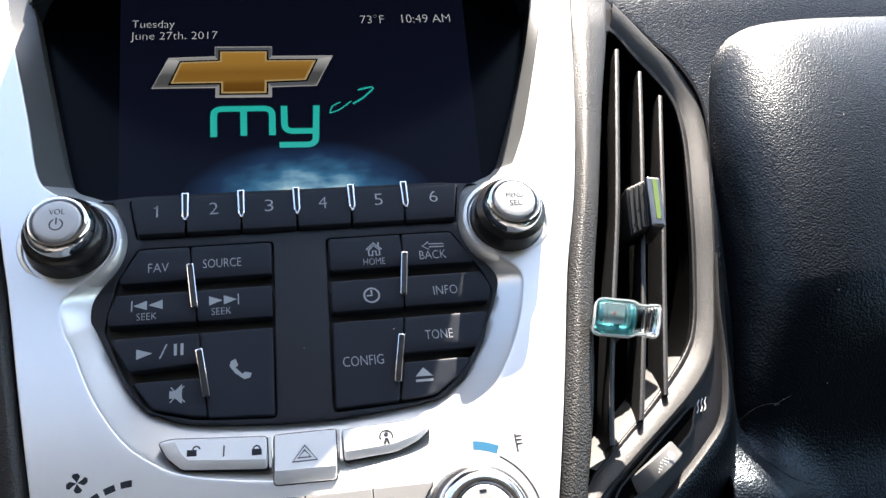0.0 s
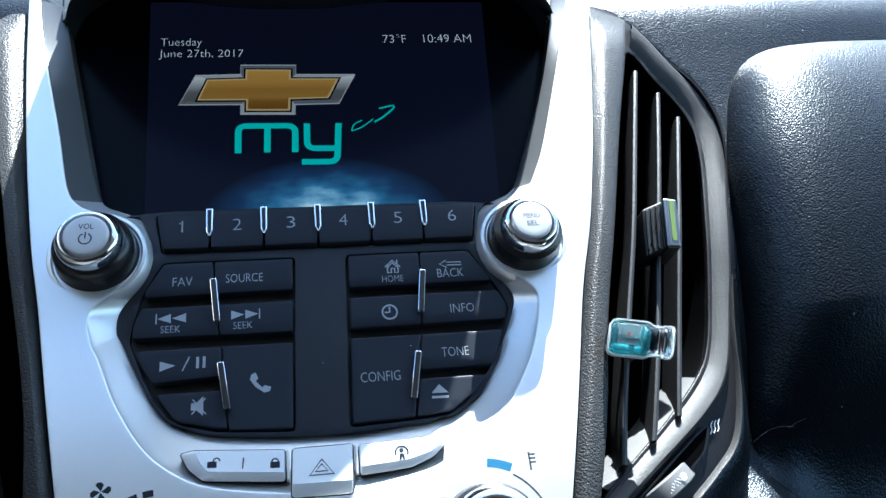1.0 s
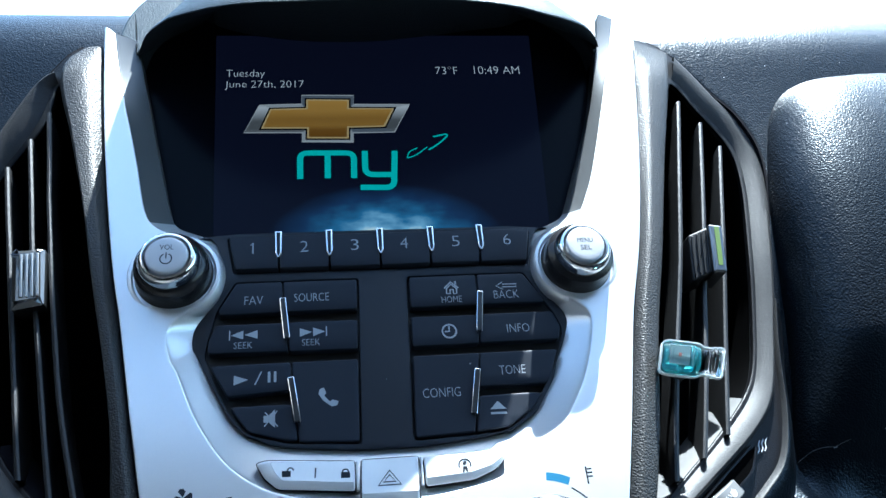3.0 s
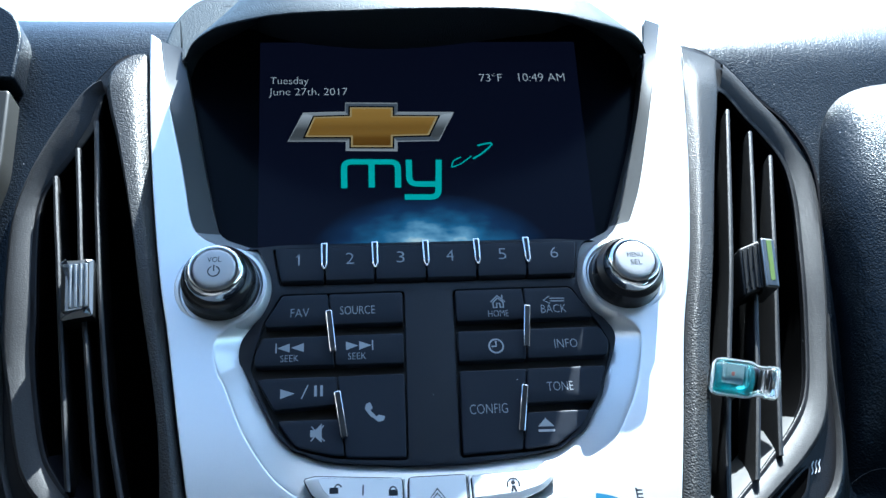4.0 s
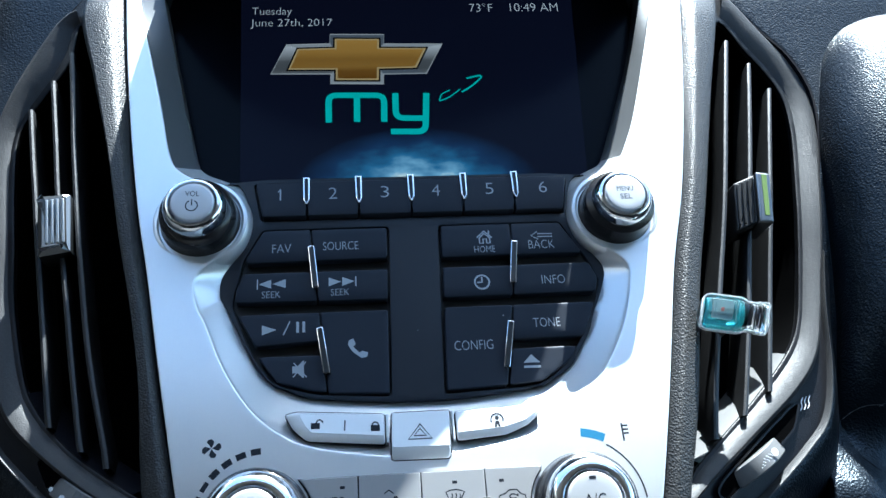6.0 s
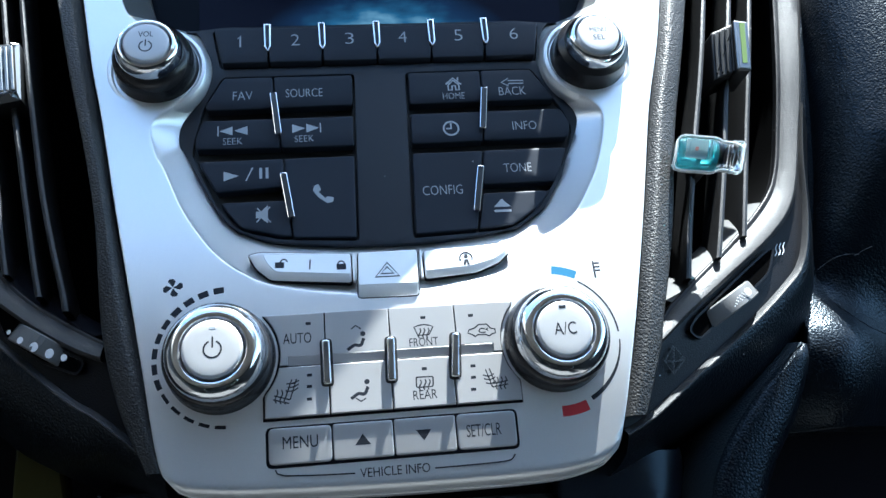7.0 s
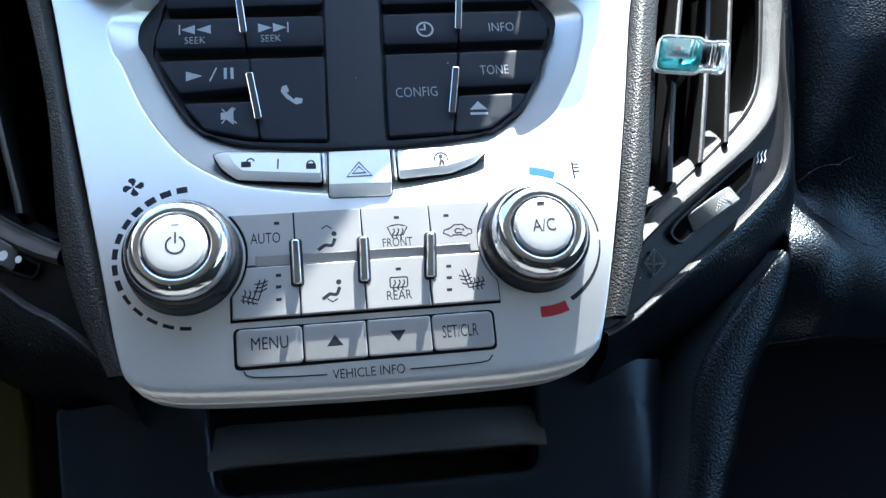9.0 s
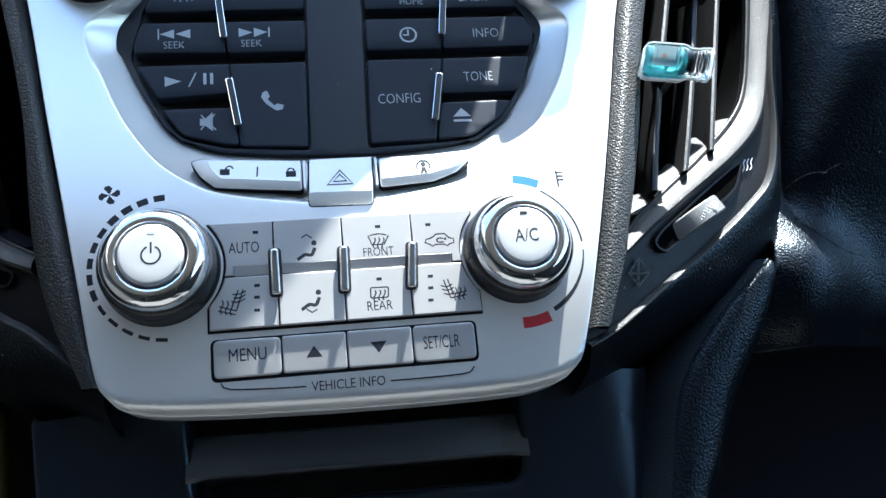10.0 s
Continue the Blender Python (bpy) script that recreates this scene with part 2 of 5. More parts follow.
def inset(poly, d):
    """The polygon moved inwards by d (outwards: minus)."""
    n = len(poly)
    area = sum(poly[i].x * poly[(i + 1) % n].y - poly[(i + 1) % n].x * poly[i].y for i in range(n))
    sign, out = (1 if area > 0 else -1), []
    for i in range(n):
        a, b, c = poly[i - 1], poly[i], poly[(i + 1) % n]
        e, f = (b - a), (c - b)
        if e.length < 1e-6 or f.length < 1e-6:
            e = f = (c - a)
        e, f = e.normalized(), f.normalized()
        ne, nf = Vector((-e.y, e.x)) * sign, Vector((-f.y, f.x)) * sign
        m = ne + nf
        m = m.normalized() if m.length > 1e-6 else ne
        k = max(0.5, m.dot(ne))
        out.append(b + m * (d / k))
    return out


def ring(bm, poly, y):
    """One loop of vertices; y: depth, or a function of u and v."""
    return [bm.verts.new((p[0], y(p[0], p[1]) if callable(y) else y, p[1])) for p in poly]


def bridge(bm, a, b, closed=True):
    n = len(a)
    for i in range(n if closed else n - 1):
        j = (i + 1) % n
        bm.faces.new((a[i], a[j], b[j], b[i]))


def prism(bm, poly, y0, depth, bev=0.4, seg=2, yf=None):
    """A plate with a rounded front edge; its front lies at y0 (or yf(u, v) + y0), towards the viewer."""
    poly = [Vector(p) for p in poly]
    at = (lambda d: (lambda u, v: yf(u, v) + d)) if yf else (lambda d: d)
    rings = []
    for k in range(seg + 1):
        a = math.pi / 2 * k / seg
        rings.append(ring(bm, inset(poly, bev * (1 - math.sin(a))), at(y0 + bev * (1 - math.cos(a)))))
    rings.append(ring(bm, poly, at(y0 + depth)))
    bm.faces.new(rings[0]).material_index = 1      # the front stays flat
    for a, b in zip(rings, rings[1:]):
        bridge(bm, a, b)
    return rings


def lathe(bm, u, v, profile, n=64):
    """Turns the profile [(radius, y), ...] round the axis through (u, v)."""
    loops = []
    for r, y in profile:
        if r < 1e-4:
            loops.append([bm.verts.new((u, y, v))])
            continue
        loops.append([bm.verts.new((u + r * math.cos(2 * math.pi * k / n), y, v + r * math.sin(2 * math.pi * k / n))) for k in range(n)])
    for a, b in zip(loops, loops[1:]):
        if len(a) == 1 or len(b) == 1:
            tip, lp = (a[0], b) if len(a) == 1 else (b[0], a)
            for k in range(n):
                bm.faces.new((tip, lp[k], lp[(k + 1) % n]))
        else:
            bridge(bm, a, b)


def sheet(bm, outer, holes, yf, cell=8.0, depth=0.0, bev=0.0):
    """A curved plate over the outline, with holes; its rounded rim goes back by depth."""
    outer, holes = [Vector(p) for p in outer], [[Vector(p) for p in h] for h in holes]
    if bev:
        outer, holes = inset(outer, bev), [inset(h, -bev) for h in holes]
    edges = []
    for loop in [outer, *holes]:
        vs = [bm.verts.new((p[0], 0, p[1])) for p in loop]
        edges += [bm.edges.new((vs[i], vs[(i + 1) % len(vs)])) for i in range(len(vs))]
    bmesh.ops.triangle_fill(bm, use_beauty=True, use_dissolve=False, edges=edges)
    us, ws = [p[0] for p in outer], [p[1] for p in outer]
    for axis, lo, hi in ((0, min(us), max(us)), (2, min(ws), max(ws))):
        x = math.floor(lo / cell) * cell + cell
        while x < hi:
            co, no = [0, 0, 0], [0, 0, 0]
            co[axis], no[axis] = x + 0.013, 1
            bmesh.ops.bisect_plane(bm, geom=bm.verts[:] + bm.edges[:] + bm.faces[:], dist=0.01, plane_co=co, plane_no=no)
            x += cell
    for v in bm.verts:
        v.co.y = yf(v.co.x, v.co.z)
    for f in bm.faces:
        if f.normal.y > 0:
            f.normal_flip()
    if depth:
        rim = [e for e in bm.edges if e.is_boundary]
        out = {}
        for e in rim:
            f = e.link_faces[0]
            mid = (e.verts[0].co + e.verts[1].co) / 2
            d = e.verts[1].co - e.verts[0].co
            n = Vector((-d.z, 0, d.x)).normalized()
            if n.dot(f.calc_center_median() - mid) > 0:
                n = -n
            for v in e.verts:
                out[v] = out.get(v, Vector()) + n
        line = {v: v for v in out}
        rings = [(bev * math.sin(k * math.pi / 6), bev * (1 - math.cos(k * math.pi / 6))) for k in (1, 2, 3)] if bev else []
        rings.append((bev, depth))
        first = {v: (v.co.copy(), n.normalized()) for v, n in out.items()}
        for o, d in rings:
            nxt = {}
            for v, (co, n) in first.items():
                p = co + n * o
                nxt[v] = bm.verts.new((p.x, co.y + d, p.z))
            for e in rim:
                a, b = e.verts
                bm.faces.new((line[a], line[b], nxt[b], nxt[a]))
            line = nxt


def stroke(bm, points, width, y, thick=0.12, closed=False, yf=None):
    """A flat line of that width along the points, slightly raised."""
    pts = [Vector(p) for p in points]
    n = len(pts)
    L, R = [], []
    for i, p in enumerate(pts):
        a = pts[(i - 1) % n] if closed or i else pts[0]
        b = pts[(i + 1) % n] if closed or i < n - 1 else pts[-1]
        t = (b - a).normalized()
        s = Vector((-t.y, t.x)) * width / 2
        L.append(p + s), R.append(p - s)
    at = (lambda d: (lambda u, v: yf(u, v) + d)) if yf else (lambda d: d)
    a, b, c, d = ring(bm, L, at(y)), ring(bm, R, at(y)), ring(bm, L, at(y + thick)), ring(bm, R, at(y + thick))
    for p, q in ((a, b), (b, d), (d, c), (c, a)):
        bridge(bm, p, q, closed)
    if not closed:
        bm.faces.new((a[0], b[0], d[0], c[0])), bm.faces.new((a[-1], c[-1], d[-1], b[-1]))


def arc(u, v, r, a0, a1, n=16):
    return [(u + r * math.cos(radians(a0 + (a1 - a0) * k / n)), v + r * math.sin(radians(a0 + (a1 - a0) * k / n))) for k in range(n + 1)]


def disc(u, v, r, n=16):
    return [Vector((u + r * math.cos(2 * math.pi * k / n), v + r * math.sin(2 * math.pi * k / n))) for k in range(n)]


ORIGIN = {}


def thing(name, at, label, category, group="", kind=""):
    """An Empty at a place of the stack (u, y, v in mm), to hold its parts."""
    ob = new(name)
    ob.empty_display_size = 0.01
    ob.matrix_world = STACK @ Matrix.Translation(Vector(at) / 1000)
    ORIGIN[ob.name] = Vector(at)
    return tagged(ob, label, category, group, kind)


def part(name, bm, mat, parent, label="", sharp=32):
    """Links a bmesh in stack millimetres as ONE mesh object under a thing or a part."""
    at = ORIGIN[parent.name]
    bmesh.ops.recalc_face_normals(bm, faces=bm.faces)
    for v in bm.verts:
        v.co = (v.co - at) / 1000
    soft = [f.material_index == 0 for f in bm.faces]
    for f in bm.faces:
        f.material_index = 0
    me = bpy.data.meshes.new(name)
    bm.to_mesh(me)
    bm.free()
    me.set_sharp_from_angle(angle=radians(sharp))
    me.polygons.foreach_set("use_smooth", soft)
    me.materials.append(mat)
    ob = new(name, me)
    ob.parent = parent
    ORIGIN[ob.name] = at
    return tagged(ob, label)


def twin(ob, du, dv, dy=0.0, label=""):
    """The same part once more, beside it."""
    o = ob.copy()
    scene.collection.objects.link(o)
    o.location = ob.location + Vector((du, dy, dv)) / 1000
    ORIGIN[o.name] = ORIGIN[ob.name]
    return tagged(o, label)


def lettering(text, u, v, width, height, y, mat, parent, name="lettering", turn=0.0, yf=None, thin=0.014):
    """Words in the built-in font, fitted to a box centred at (u, v), slightly raised at depth y."""
    cu = bpy.data.curves.new(name, "FONT")
    cu.body, cu.align_x, cu.align_y = text, "CENTER", "CENTER"
    cu.resolution_u = 3
    cu.offset = 0 if mat is INK else -thin
    tmp = new("tmp", cu)
    me = bpy.data.meshes.new_from_object(tmp.evaluated_get(bpy.context.evaluated_depsgraph_get()))
    bpy.data.objects.remove(tmp)
    bpy.data.curves.remove(cu)
    xs, zs = [w.co.x for w in me.vertices], [w.co.y for w in me.vertices]
    cx, cz, sx, sz = (max(xs) + min(xs)) / 2, (max(zs) + min(zs)) / 2, width / (max(xs) - min(xs)), height / (max(zs) - min(zs))
    c, s = math.cos(radians(turn)), math.sin(radians(turn))
    bm = bmesh.new()
    bm.from_mesh(me)
    bpy.data.meshes.remove(me)
    for w in bm.verts:
        a, b = (w.co.x - cx) * sx, (w.co.y - cz) * sz
        pu, pv = u + a * c - b * s, v + a * s + b * c
        w.co = (pu, (yf(pu, pv) if yf else 0) + y, pv)
    return part(name, bm, mat, parent)

# ---- the car round it ----
def slab(name, lo, hi, mat, label, category):
    """A plain slab in world metres with softened edges, a part of the setting."""
    bm = bmesh.new()
    bmesh.ops.create_cube(bm, size=1)
    for v in bm.verts:
        v.co = Vector(((lo[k] + hi[k]) / 2 + v.co[k] * (hi[k] - lo[k]) for k in range(3)))
    bmesh.ops.bevel(bm, geom=bm.edges[:], offset=0.012, segments=2, affect="EDGES")
    me = bpy.data.meshes.new(name)
    bm.to_mesh(me)
    bm.free()
    me.materials.append(mat)
    return tagged(new(name, me), label, category, kind="structure")


gm = bpy.data.meshes.new("ground")
gm.from_pydata([(-400, -400, 0), (400, -400, 0), (400, 400, 0), (-400, 400, 0)], [], [(0, 1, 2, 3)])
gm.materials.append(ASPHALT)
tagged(new("ground", gm), "grey asphalt ground outside the car", "ground", kind="structure")
slab("floor", (-0.72, -2.2, 0.28), (0.72, 0.75, 0.33), SEAT_CLOTH, "dark grey carpeted floor of the car cabin", "floor")
slab("ceiling", (-0.74, -2.2, 1.56), (0.74, -0.30, 1.60), HEADLINER, "pale cloth headliner under the car roof", "ceiling")
slab("roof_rail_left", (-0.78, -2.2, 1.36), (-0.60, 0.05, 1.58), HEADLINER, "pale roof rail above the side window", "roof rail")
slab("roof_rail_right", (0.60, -2.2, 1.36), (0.78, 0.05, 1.58), HEADLINER, "pale roof rail above the side window", "roof rail")
slab("wall_left_rear", (-0.78, -2.2, 0.98), (-0.72, -0.75, 1.58), SEAT_CLOTH, "dark rear side wall of the cabin", "wall")
slab("wall_right_rear", (0.72, -2.2, 0.98), (0.78, -0.75, 1.58), SEAT_CLOTH, "dark rear side wall of the cabin", "wall")
slab("wall_left", (-0.78, -2.2, 0.3), (-0.72, 0.75, 0.98), SEAT_CLOTH, "dark grey door trim below the side windows", "door")
slab("wall_right", (0.72, -2.2, 0.3), (0.78, 0.75, 0.98), SEAT_CLOTH, "dark grey door trim below the side windows", "door")
# opaque panel out of view, added to dim the light from the left
slab("left_light_block", (-0.78, -0.75, 0.98), (-0.72, 0.12, 1.38), SEAT_CLOTH, "unseen dark panel added to block light from the left", "window")
slab("wall_rear", (-0.72, -2.26, 0.3), (0.72, -2.2, 1.58), SEAT_CLOTH, "dark grey trim at the rear of the cabin", "wall")
slab("wall_front", (-0.72, 0.69, 0.3), (0.72, 0.75, 0.95), SEAT_CLOTH, "dark grey bulkhead behind the dashboard", "wall")

# ---- dashboard ----
SEAM_R = [(128.2, 155), (137.4, 156), (149.5, 151.6), (164.6, 129.6), (175.2, 114.6), (180.4, 95.4), (177.9, 73.1), (170.4, 46.4),
          (161.8, 17.3), (155, -6), (149, -30.7), (141.5, -48.6), (130.6, -59.1), (114.1, -71.3), (91.4, -86.4), (73.1, -98.4), (63.1, -103.2)]
SEAM_L = [(-113.7, 148.3), (-121.4, 147.2), (-130, 138.5), (-139.8, 126.2), (-149.7, 108.3), (-156.2, 89.9), (-159, 68.8), (-156.3, 43.2),
          (-152.9, 20), (-149.3, -1.6), (-144, -24), (-136.5, -42), (-127.7, -51.9), (-111.4, -66.5), (-94, -81.1), (-85.5, -86.5), (-71.2, -98.5), (-65, -104)]


def step(x, a, b):
    f = min(max((x - a) / (b - a), 0), 1)
    return f * f * (3 - 2 * f)


def pad_y(u, v):
    """Depth of the dashboard's face: it rounds into the pad at the top, rolls under below."""
    base = curve(v, (-260, -160, -120, -104, -90, -60, 0, 60, 110, 130, 145, 155, 163, 172, 182, 192, 200, 206),
                 (160, 110, 76, 49, 37, 32, 26.2, 23.8, 24.5, 24.6, 24.4, 24.6, 25.6, 28.4, 33.6, 41, 50, 59))
    if u > 0:      # the corner beside the knee bolster flares forward
        base -= 18 * step(-v, 48, 80) * (1 - step(u, 150, 190)) * (0.72 + 0.28 * step(u, 135, 152))
    return base


AIRBAG = smooth_loop([(176, 64), (183, 90), (191, 112), (200, 125), (212, 133), (232, 137.5), (290, 140), (560, 142), (560, -72), (300, -76),
                      (190, -74), (162, -66), (157, -45), (164, -10), (170, 27)], 5)


def airbag_depth(u, v):
    """How far inside the airbag cover's outline a point lies."""
    best = 1e9
    for i in range(len(AIRBAG)):
        a, b = AIRBAG[i - 1], AIRBAG[i]
        d = b - a
        f = min(max(((u - a.x) * d.x + (v - a.y) * d.y) / max(d.length_squared, 1e-9), 0), 1)
        best = min(best, math.hypot(u - a.x - f * d.x, v - a.y - f * d.y))
    return best


def airbag_y(u, v):
    d = airbag_depth(u, v)
    crown = 1 - math.exp(-max(0, 142 - v) / 42)
    bulge = 12 * (1 - math.exp(-d / 7)) + 19 * crown * (1 - math.exp(-d / 16))
    fade = step(v, -74, -2)
    return pad_y(u, v) - 0.22 - bulge * fade


dash = thing("dashboard", (0, 60, 120), "black grained vinyl dashboard with a raised airbag cover", "dashboard", kind="structure")
right_edge = [Vector((96, 158.5))] + smooth_loop([(128, 157), *SEAM_R[1:12], (143, -62), (141, -76), (136, -88), (129, -100)], 3, False)
bm = bmesh.new()
sheet(bm, right_edge + [Vector(p) for p in ((131, -104), (150, -104), (230, -103), (560, -102), (560, 206), (340, 206), (200, 206), (96, 206))], [], pad_y, 7, 12, 1.2)
part("passenger_panel", bm, GRAIN, dash)
bm = bmesh.new()
sheet(bm, AIRBAG, [], airbag_y, 3.5, 3, 0)
part("airbag_cover", bm, GRAIN, dash, "raised grained airbag cover")
left_edge = [Vector((-86, 158.5))] + smooth_loop([(-113, 152), *SEAM_L[1:13], (-131, -60), (-134, -75)], 3, False)
bm = bmesh.new()
sheet(bm, left_edge + [Vector(p) for p in ((-150, -88), (-560, -90), (-560, 206), (-340, 206), (-200, 206), (-86, 206))], [], pad_y, 7, 12, 1.2)
part("driver_panel", bm, GRAIN, dash)
# the top of the pad, running forward to the windscreen
bm = bmesh.new()
rows = []
for k in range(40):
    s = 620 * (k / 39) ** 1.6
    row = []
    for j in range(70):
        u = -600 + 1200 * j / 69
        lift = 4 * math.sin(u / 90) * min(1, s / 200)
        row.append(bm.verts.new((u, 57 + 0.80 * s, 204 + 0.585 * s + lift * 0.4)))
    rows.append(row)
for a, b in zip(rows, rows[1:]):
    bridge(bm, a, b, False)
part("top_pad", bm, GRAIN, dash)
# rubber strips in the seams round the vents
for seam, name in ((SEAM_R[1:12], "seam_strip"), (SEAM_L[1:13], "seam_strip")):
    bm = bmesh.new()
    stroke(bm, smooth_loop(seam, 2, False), 1.1, 0.0, 2.5, False, lambda u, v: min(pad_y(u, v), vent_y(u, v) + 1.2))
    part(name, bm, CARPET, dash, "black rubber strip in the seam")
# panels of the instrument binnacle
bm = bmesh.new()
prism(bm, rounded([(-420, 190), (-190, 181), (-172, 170), (-167, 157), (-166.5, 133), (-420, 140)], [1, 9, 6, 4, 2, 1]), 13, 30, 1.2, 3)
part("binnacle_panel", bm, GRAIN, dash, "grained binnacle side panel")
bm = bmesh.new()
prism(bm, rounded([(-420, 134), (-167.4, 128), (-164, 88), (-170, 46), (-420, 20)], [1, 2, 6, 9, 1]), 14, 30, 1.2, 3)
part("binnacle_trim", bm, material("grey_trim_paint", (0.026, 0.026, 0.024), 0.4, 0.2, 0.05, 3000), dash, "satin grey trim beside the binnacle")

# hood over the screen: a visor that stands well forward of it
HOOD = [(-97, 11, 139.4), (-93.7, 2, 137.6), (-88.9, -8, 134), (-81.9, -18, 129.5), (-74.3, -26, 125.5), (-51.9, -38.5, 119.1), (-22.8, -44.3, 115.7), (6, -45.4, 116),
        (32.1, -42, 119.4), (55.6, -35, 123.7), (70.6, -28.6, 126), (81.7, -22.6, 129), (91.2, -14.6, 134), (98.8, -6, 138.5), (105.3, 4, 142.7), (108.7, 11, 145)]
line = smooth_loop(HOOD, 3, False)
bm = bmesh.new()
loops = []
for k in range(13):
    lp = []
    for i, p in enumerate(line):
        a, b = line[max(i - 2, 0)], line[min(i + 2, len(line) - 1)]
        t = Vector((b.x - a.x, b.z - a.z))
        n = Vector((-t.y, t.x)).normalized()
        if n.dot(Vector((p.x - 6, p.z - 60))) < 0:
            n = -n
        n = (n + Vector((0, 0.6))).normalized()
        f = 0.7 + 0.3 * step(11 - p.y, 0, 30)
        out, y = ((4 + (26 - p.y) * 1.1, 26), (4 + (26 - p.y) * 0.5, 13 + p.y / 2), (2.2, p.y + 2), (0.3, p.y + 0.4), (0, p.y), (0.4 * f, p.y - 0.4), (2 * f, p.y - 0.2), (8 * f, p.y + 2.2), (17 * f, p.y + 5.6),
                  (27 * f, p.y + 9.8), (37 * f, p.y + 15.5), (40 * f + 1, p.y + 24), (41 * f + 2, 72))[k]
        lp.append(bm.verts.new((p.x + n.x * out, y, p.z + n.y * out)))
    loops.append(lp)
for a, b in zip(loops, loops[1:]):
    bridge(bm, a, b, False)
part("screen_hood", bm, HOOD_VINYL, dash, "grained hood over the screen")
for poly in ([(-96.8, 137.9), (-99.3, 146.6), (-107, 153.3), (-105.9, 167.3), (-103, 178), (-97, 190), (-70, 200), (-66, 180), (-86, 162), (-94.2, 151.3)],
             [(105, 139), (108.6, 147), (115.6, 155), (114.6, 168), (112, 179), (106, 191), (80, 201), (76, 181), (96, 163), (103.5, 152)]):
    bm = bmesh.new()
    prism(bm, rounded(poly, [0.6, 1.2, 1.5, 8, 8, 6, 6, 6, 6, 6], 4), 0, 45, 1.2, 3, yf=lambda u, v: 10 + 0.27 * (v - 139))
    part("hood_flank", bm, HOOD_VINYL, dash, "grained flank of the screen hood")
bm = bmesh.new()
prism(bm, rounded([(-430, 240), (-330, 262), (-240, 240), (-205, 190), (-200, 60), (-430, 40)], [10, 60, 50, 40, 20, 10]), -70, 90, 12, 5)
part("binnacle_hood", bm, GRAIN, dash, "grained hood over the instruments")
# hollow below the dashboard
bm = bmesh.new()
sheet(bm, [Vector(p) for p in ((-560, -60), (-560, -330), (560, -330), (560, -60))], [], lambda u, v: 70 + 0.15 * (-60 - v), 20, 4)
part("footwell_panel", bm, CARPET, dash)
# skirts that wrap under the vent housings
for seam, side, name in ((SEAM_R, 1, "vent_skirt"), (SEAM_L, -1, "vent_skirt")):
    line = smooth_loop(seam[8:], 3, False)
    bm = bmesh.new()
    loops = []
    for drop, back in ((-1.5, 3.0), (0.2, -0.6), (1.0, -1.2), (2.2, -1.0), (5, 0.6), (9, 3.5), (14, 8), (20, 18), (26, 34), (28, 60)):
        fall = [drop * (1 - 0.6 * step(i / len(line), 0.55, 1)) if drop > 0 else drop for i in range(len(line))]
        loops.append([bm.verts.new((p.x + side * 0.28 * d, vent_y(p.x, p.y) + back, p.y - d)) for p, d in zip(line, fall)])
    for a, b in zip(loops, loops[1:]):
        bridge(bm, a, b, False)
    part(name, bm, GRAIN, dash, "grained lower edge of the vent housing")
    # lip in a paler material, which paints the sunlit line on the skirt
    bm = bmesh.new()
    loops = [[bm.verts.new((p.x + side * 0.28 * d, vent_y(p.x, p.y) + back, p.y - d)) for p in line] for d, back in ((-1.6, 2.6), (-0.6, 0.4), (0.2, -0.9), (0.7, -1.35), (1.1, -1.3), (1.3, -0.6))]
    for a, b in zip(loops, loops[1:]):
        bridge(bm, a, b, False)
    part("sunlit_lip", bm, FRAME_GRAIN, dash, "paler lip painting the sunlit line along the vent's lower edge")
# bolster beside the console: a grained pillar that leans in towards the bin, with a smooth inner flank
BOLSTER_L = [(136.5, -76.4), (126.5, -84), (118.4, -90.9), (110, -99.5), (103, -108), (98, -116.5), (95, -126), (92.3, -137.7), (88.8, -150.6), (81, -180)]
BOLSTER_R = [(139.5, -77.4), (137.6, -86), (133.6, -95), (128.6, -103.5), (122.4, -112), (117.2, -120.5), (112.8, -129.6), (108.2, -140), (102.8, -151), (92, -181)]
edge_l, edge_r = paired(BOLSTER_L, BOLSTER_R, 6)
bm = bmesh.new()
loops = []
for i, (p, q) in enumerate(zip(edge_l, edge_r)):
    f = i / (len(edge_l) - 1)
    start = max(0, 1 - f / 0.06)
    lp = []
    for x, left, y in ((0, 7.5, 40), (0, 6.4, 20), (0, 4.6, 12), (0, 2.2, 6.5), (0, 0.5, 2.2), (0.04, 0, 0.9), (0.12, 0, 0.2), (0.3, 0, 0), (0.5, 0, 0.3), (0.7, 0, 1.1), (0.86, 0, 2.8), (0.96, 0, 5.6), (1, 0, 10), (1, 0, 44)):
        w = p + (q - p) * x
        lp.append(bm.verts.new((w.x - left, 13 + 4 * f + y + 3 * start, w.y + 0.35 * left)))
    loops.append(lp)
for a, b in zip(loops, loops[1:]):
    bridge(bm, a[4:], b[4:], False)
bmesh.ops.delete(bm, geom=[v for v in bm.verts if not v.link_faces], context="VERTS")
bolster = part("knee_bolster", bm, GRAIN, dash, "grained knee bolster beside the console")
bm = bmesh.new()
loops = [[bm.verts.new((p.x - left, 13 + 4 * i / len(edge_l) + y, p.y + 0.35 * left)) for left, y in ((8.5, 40), (7.4, 20), (5.4, 11), (2.6, 5.2), (0.4, 2.0), (0.2, 2.6))] for i, p in enumerate(edge_l)]
for a, b in zip(loops, loops[1:]):
    bridge(bm, a, b, False)
part("inner_flank", bm, HOOD_VINYL, bolster, "smooth inner flank")
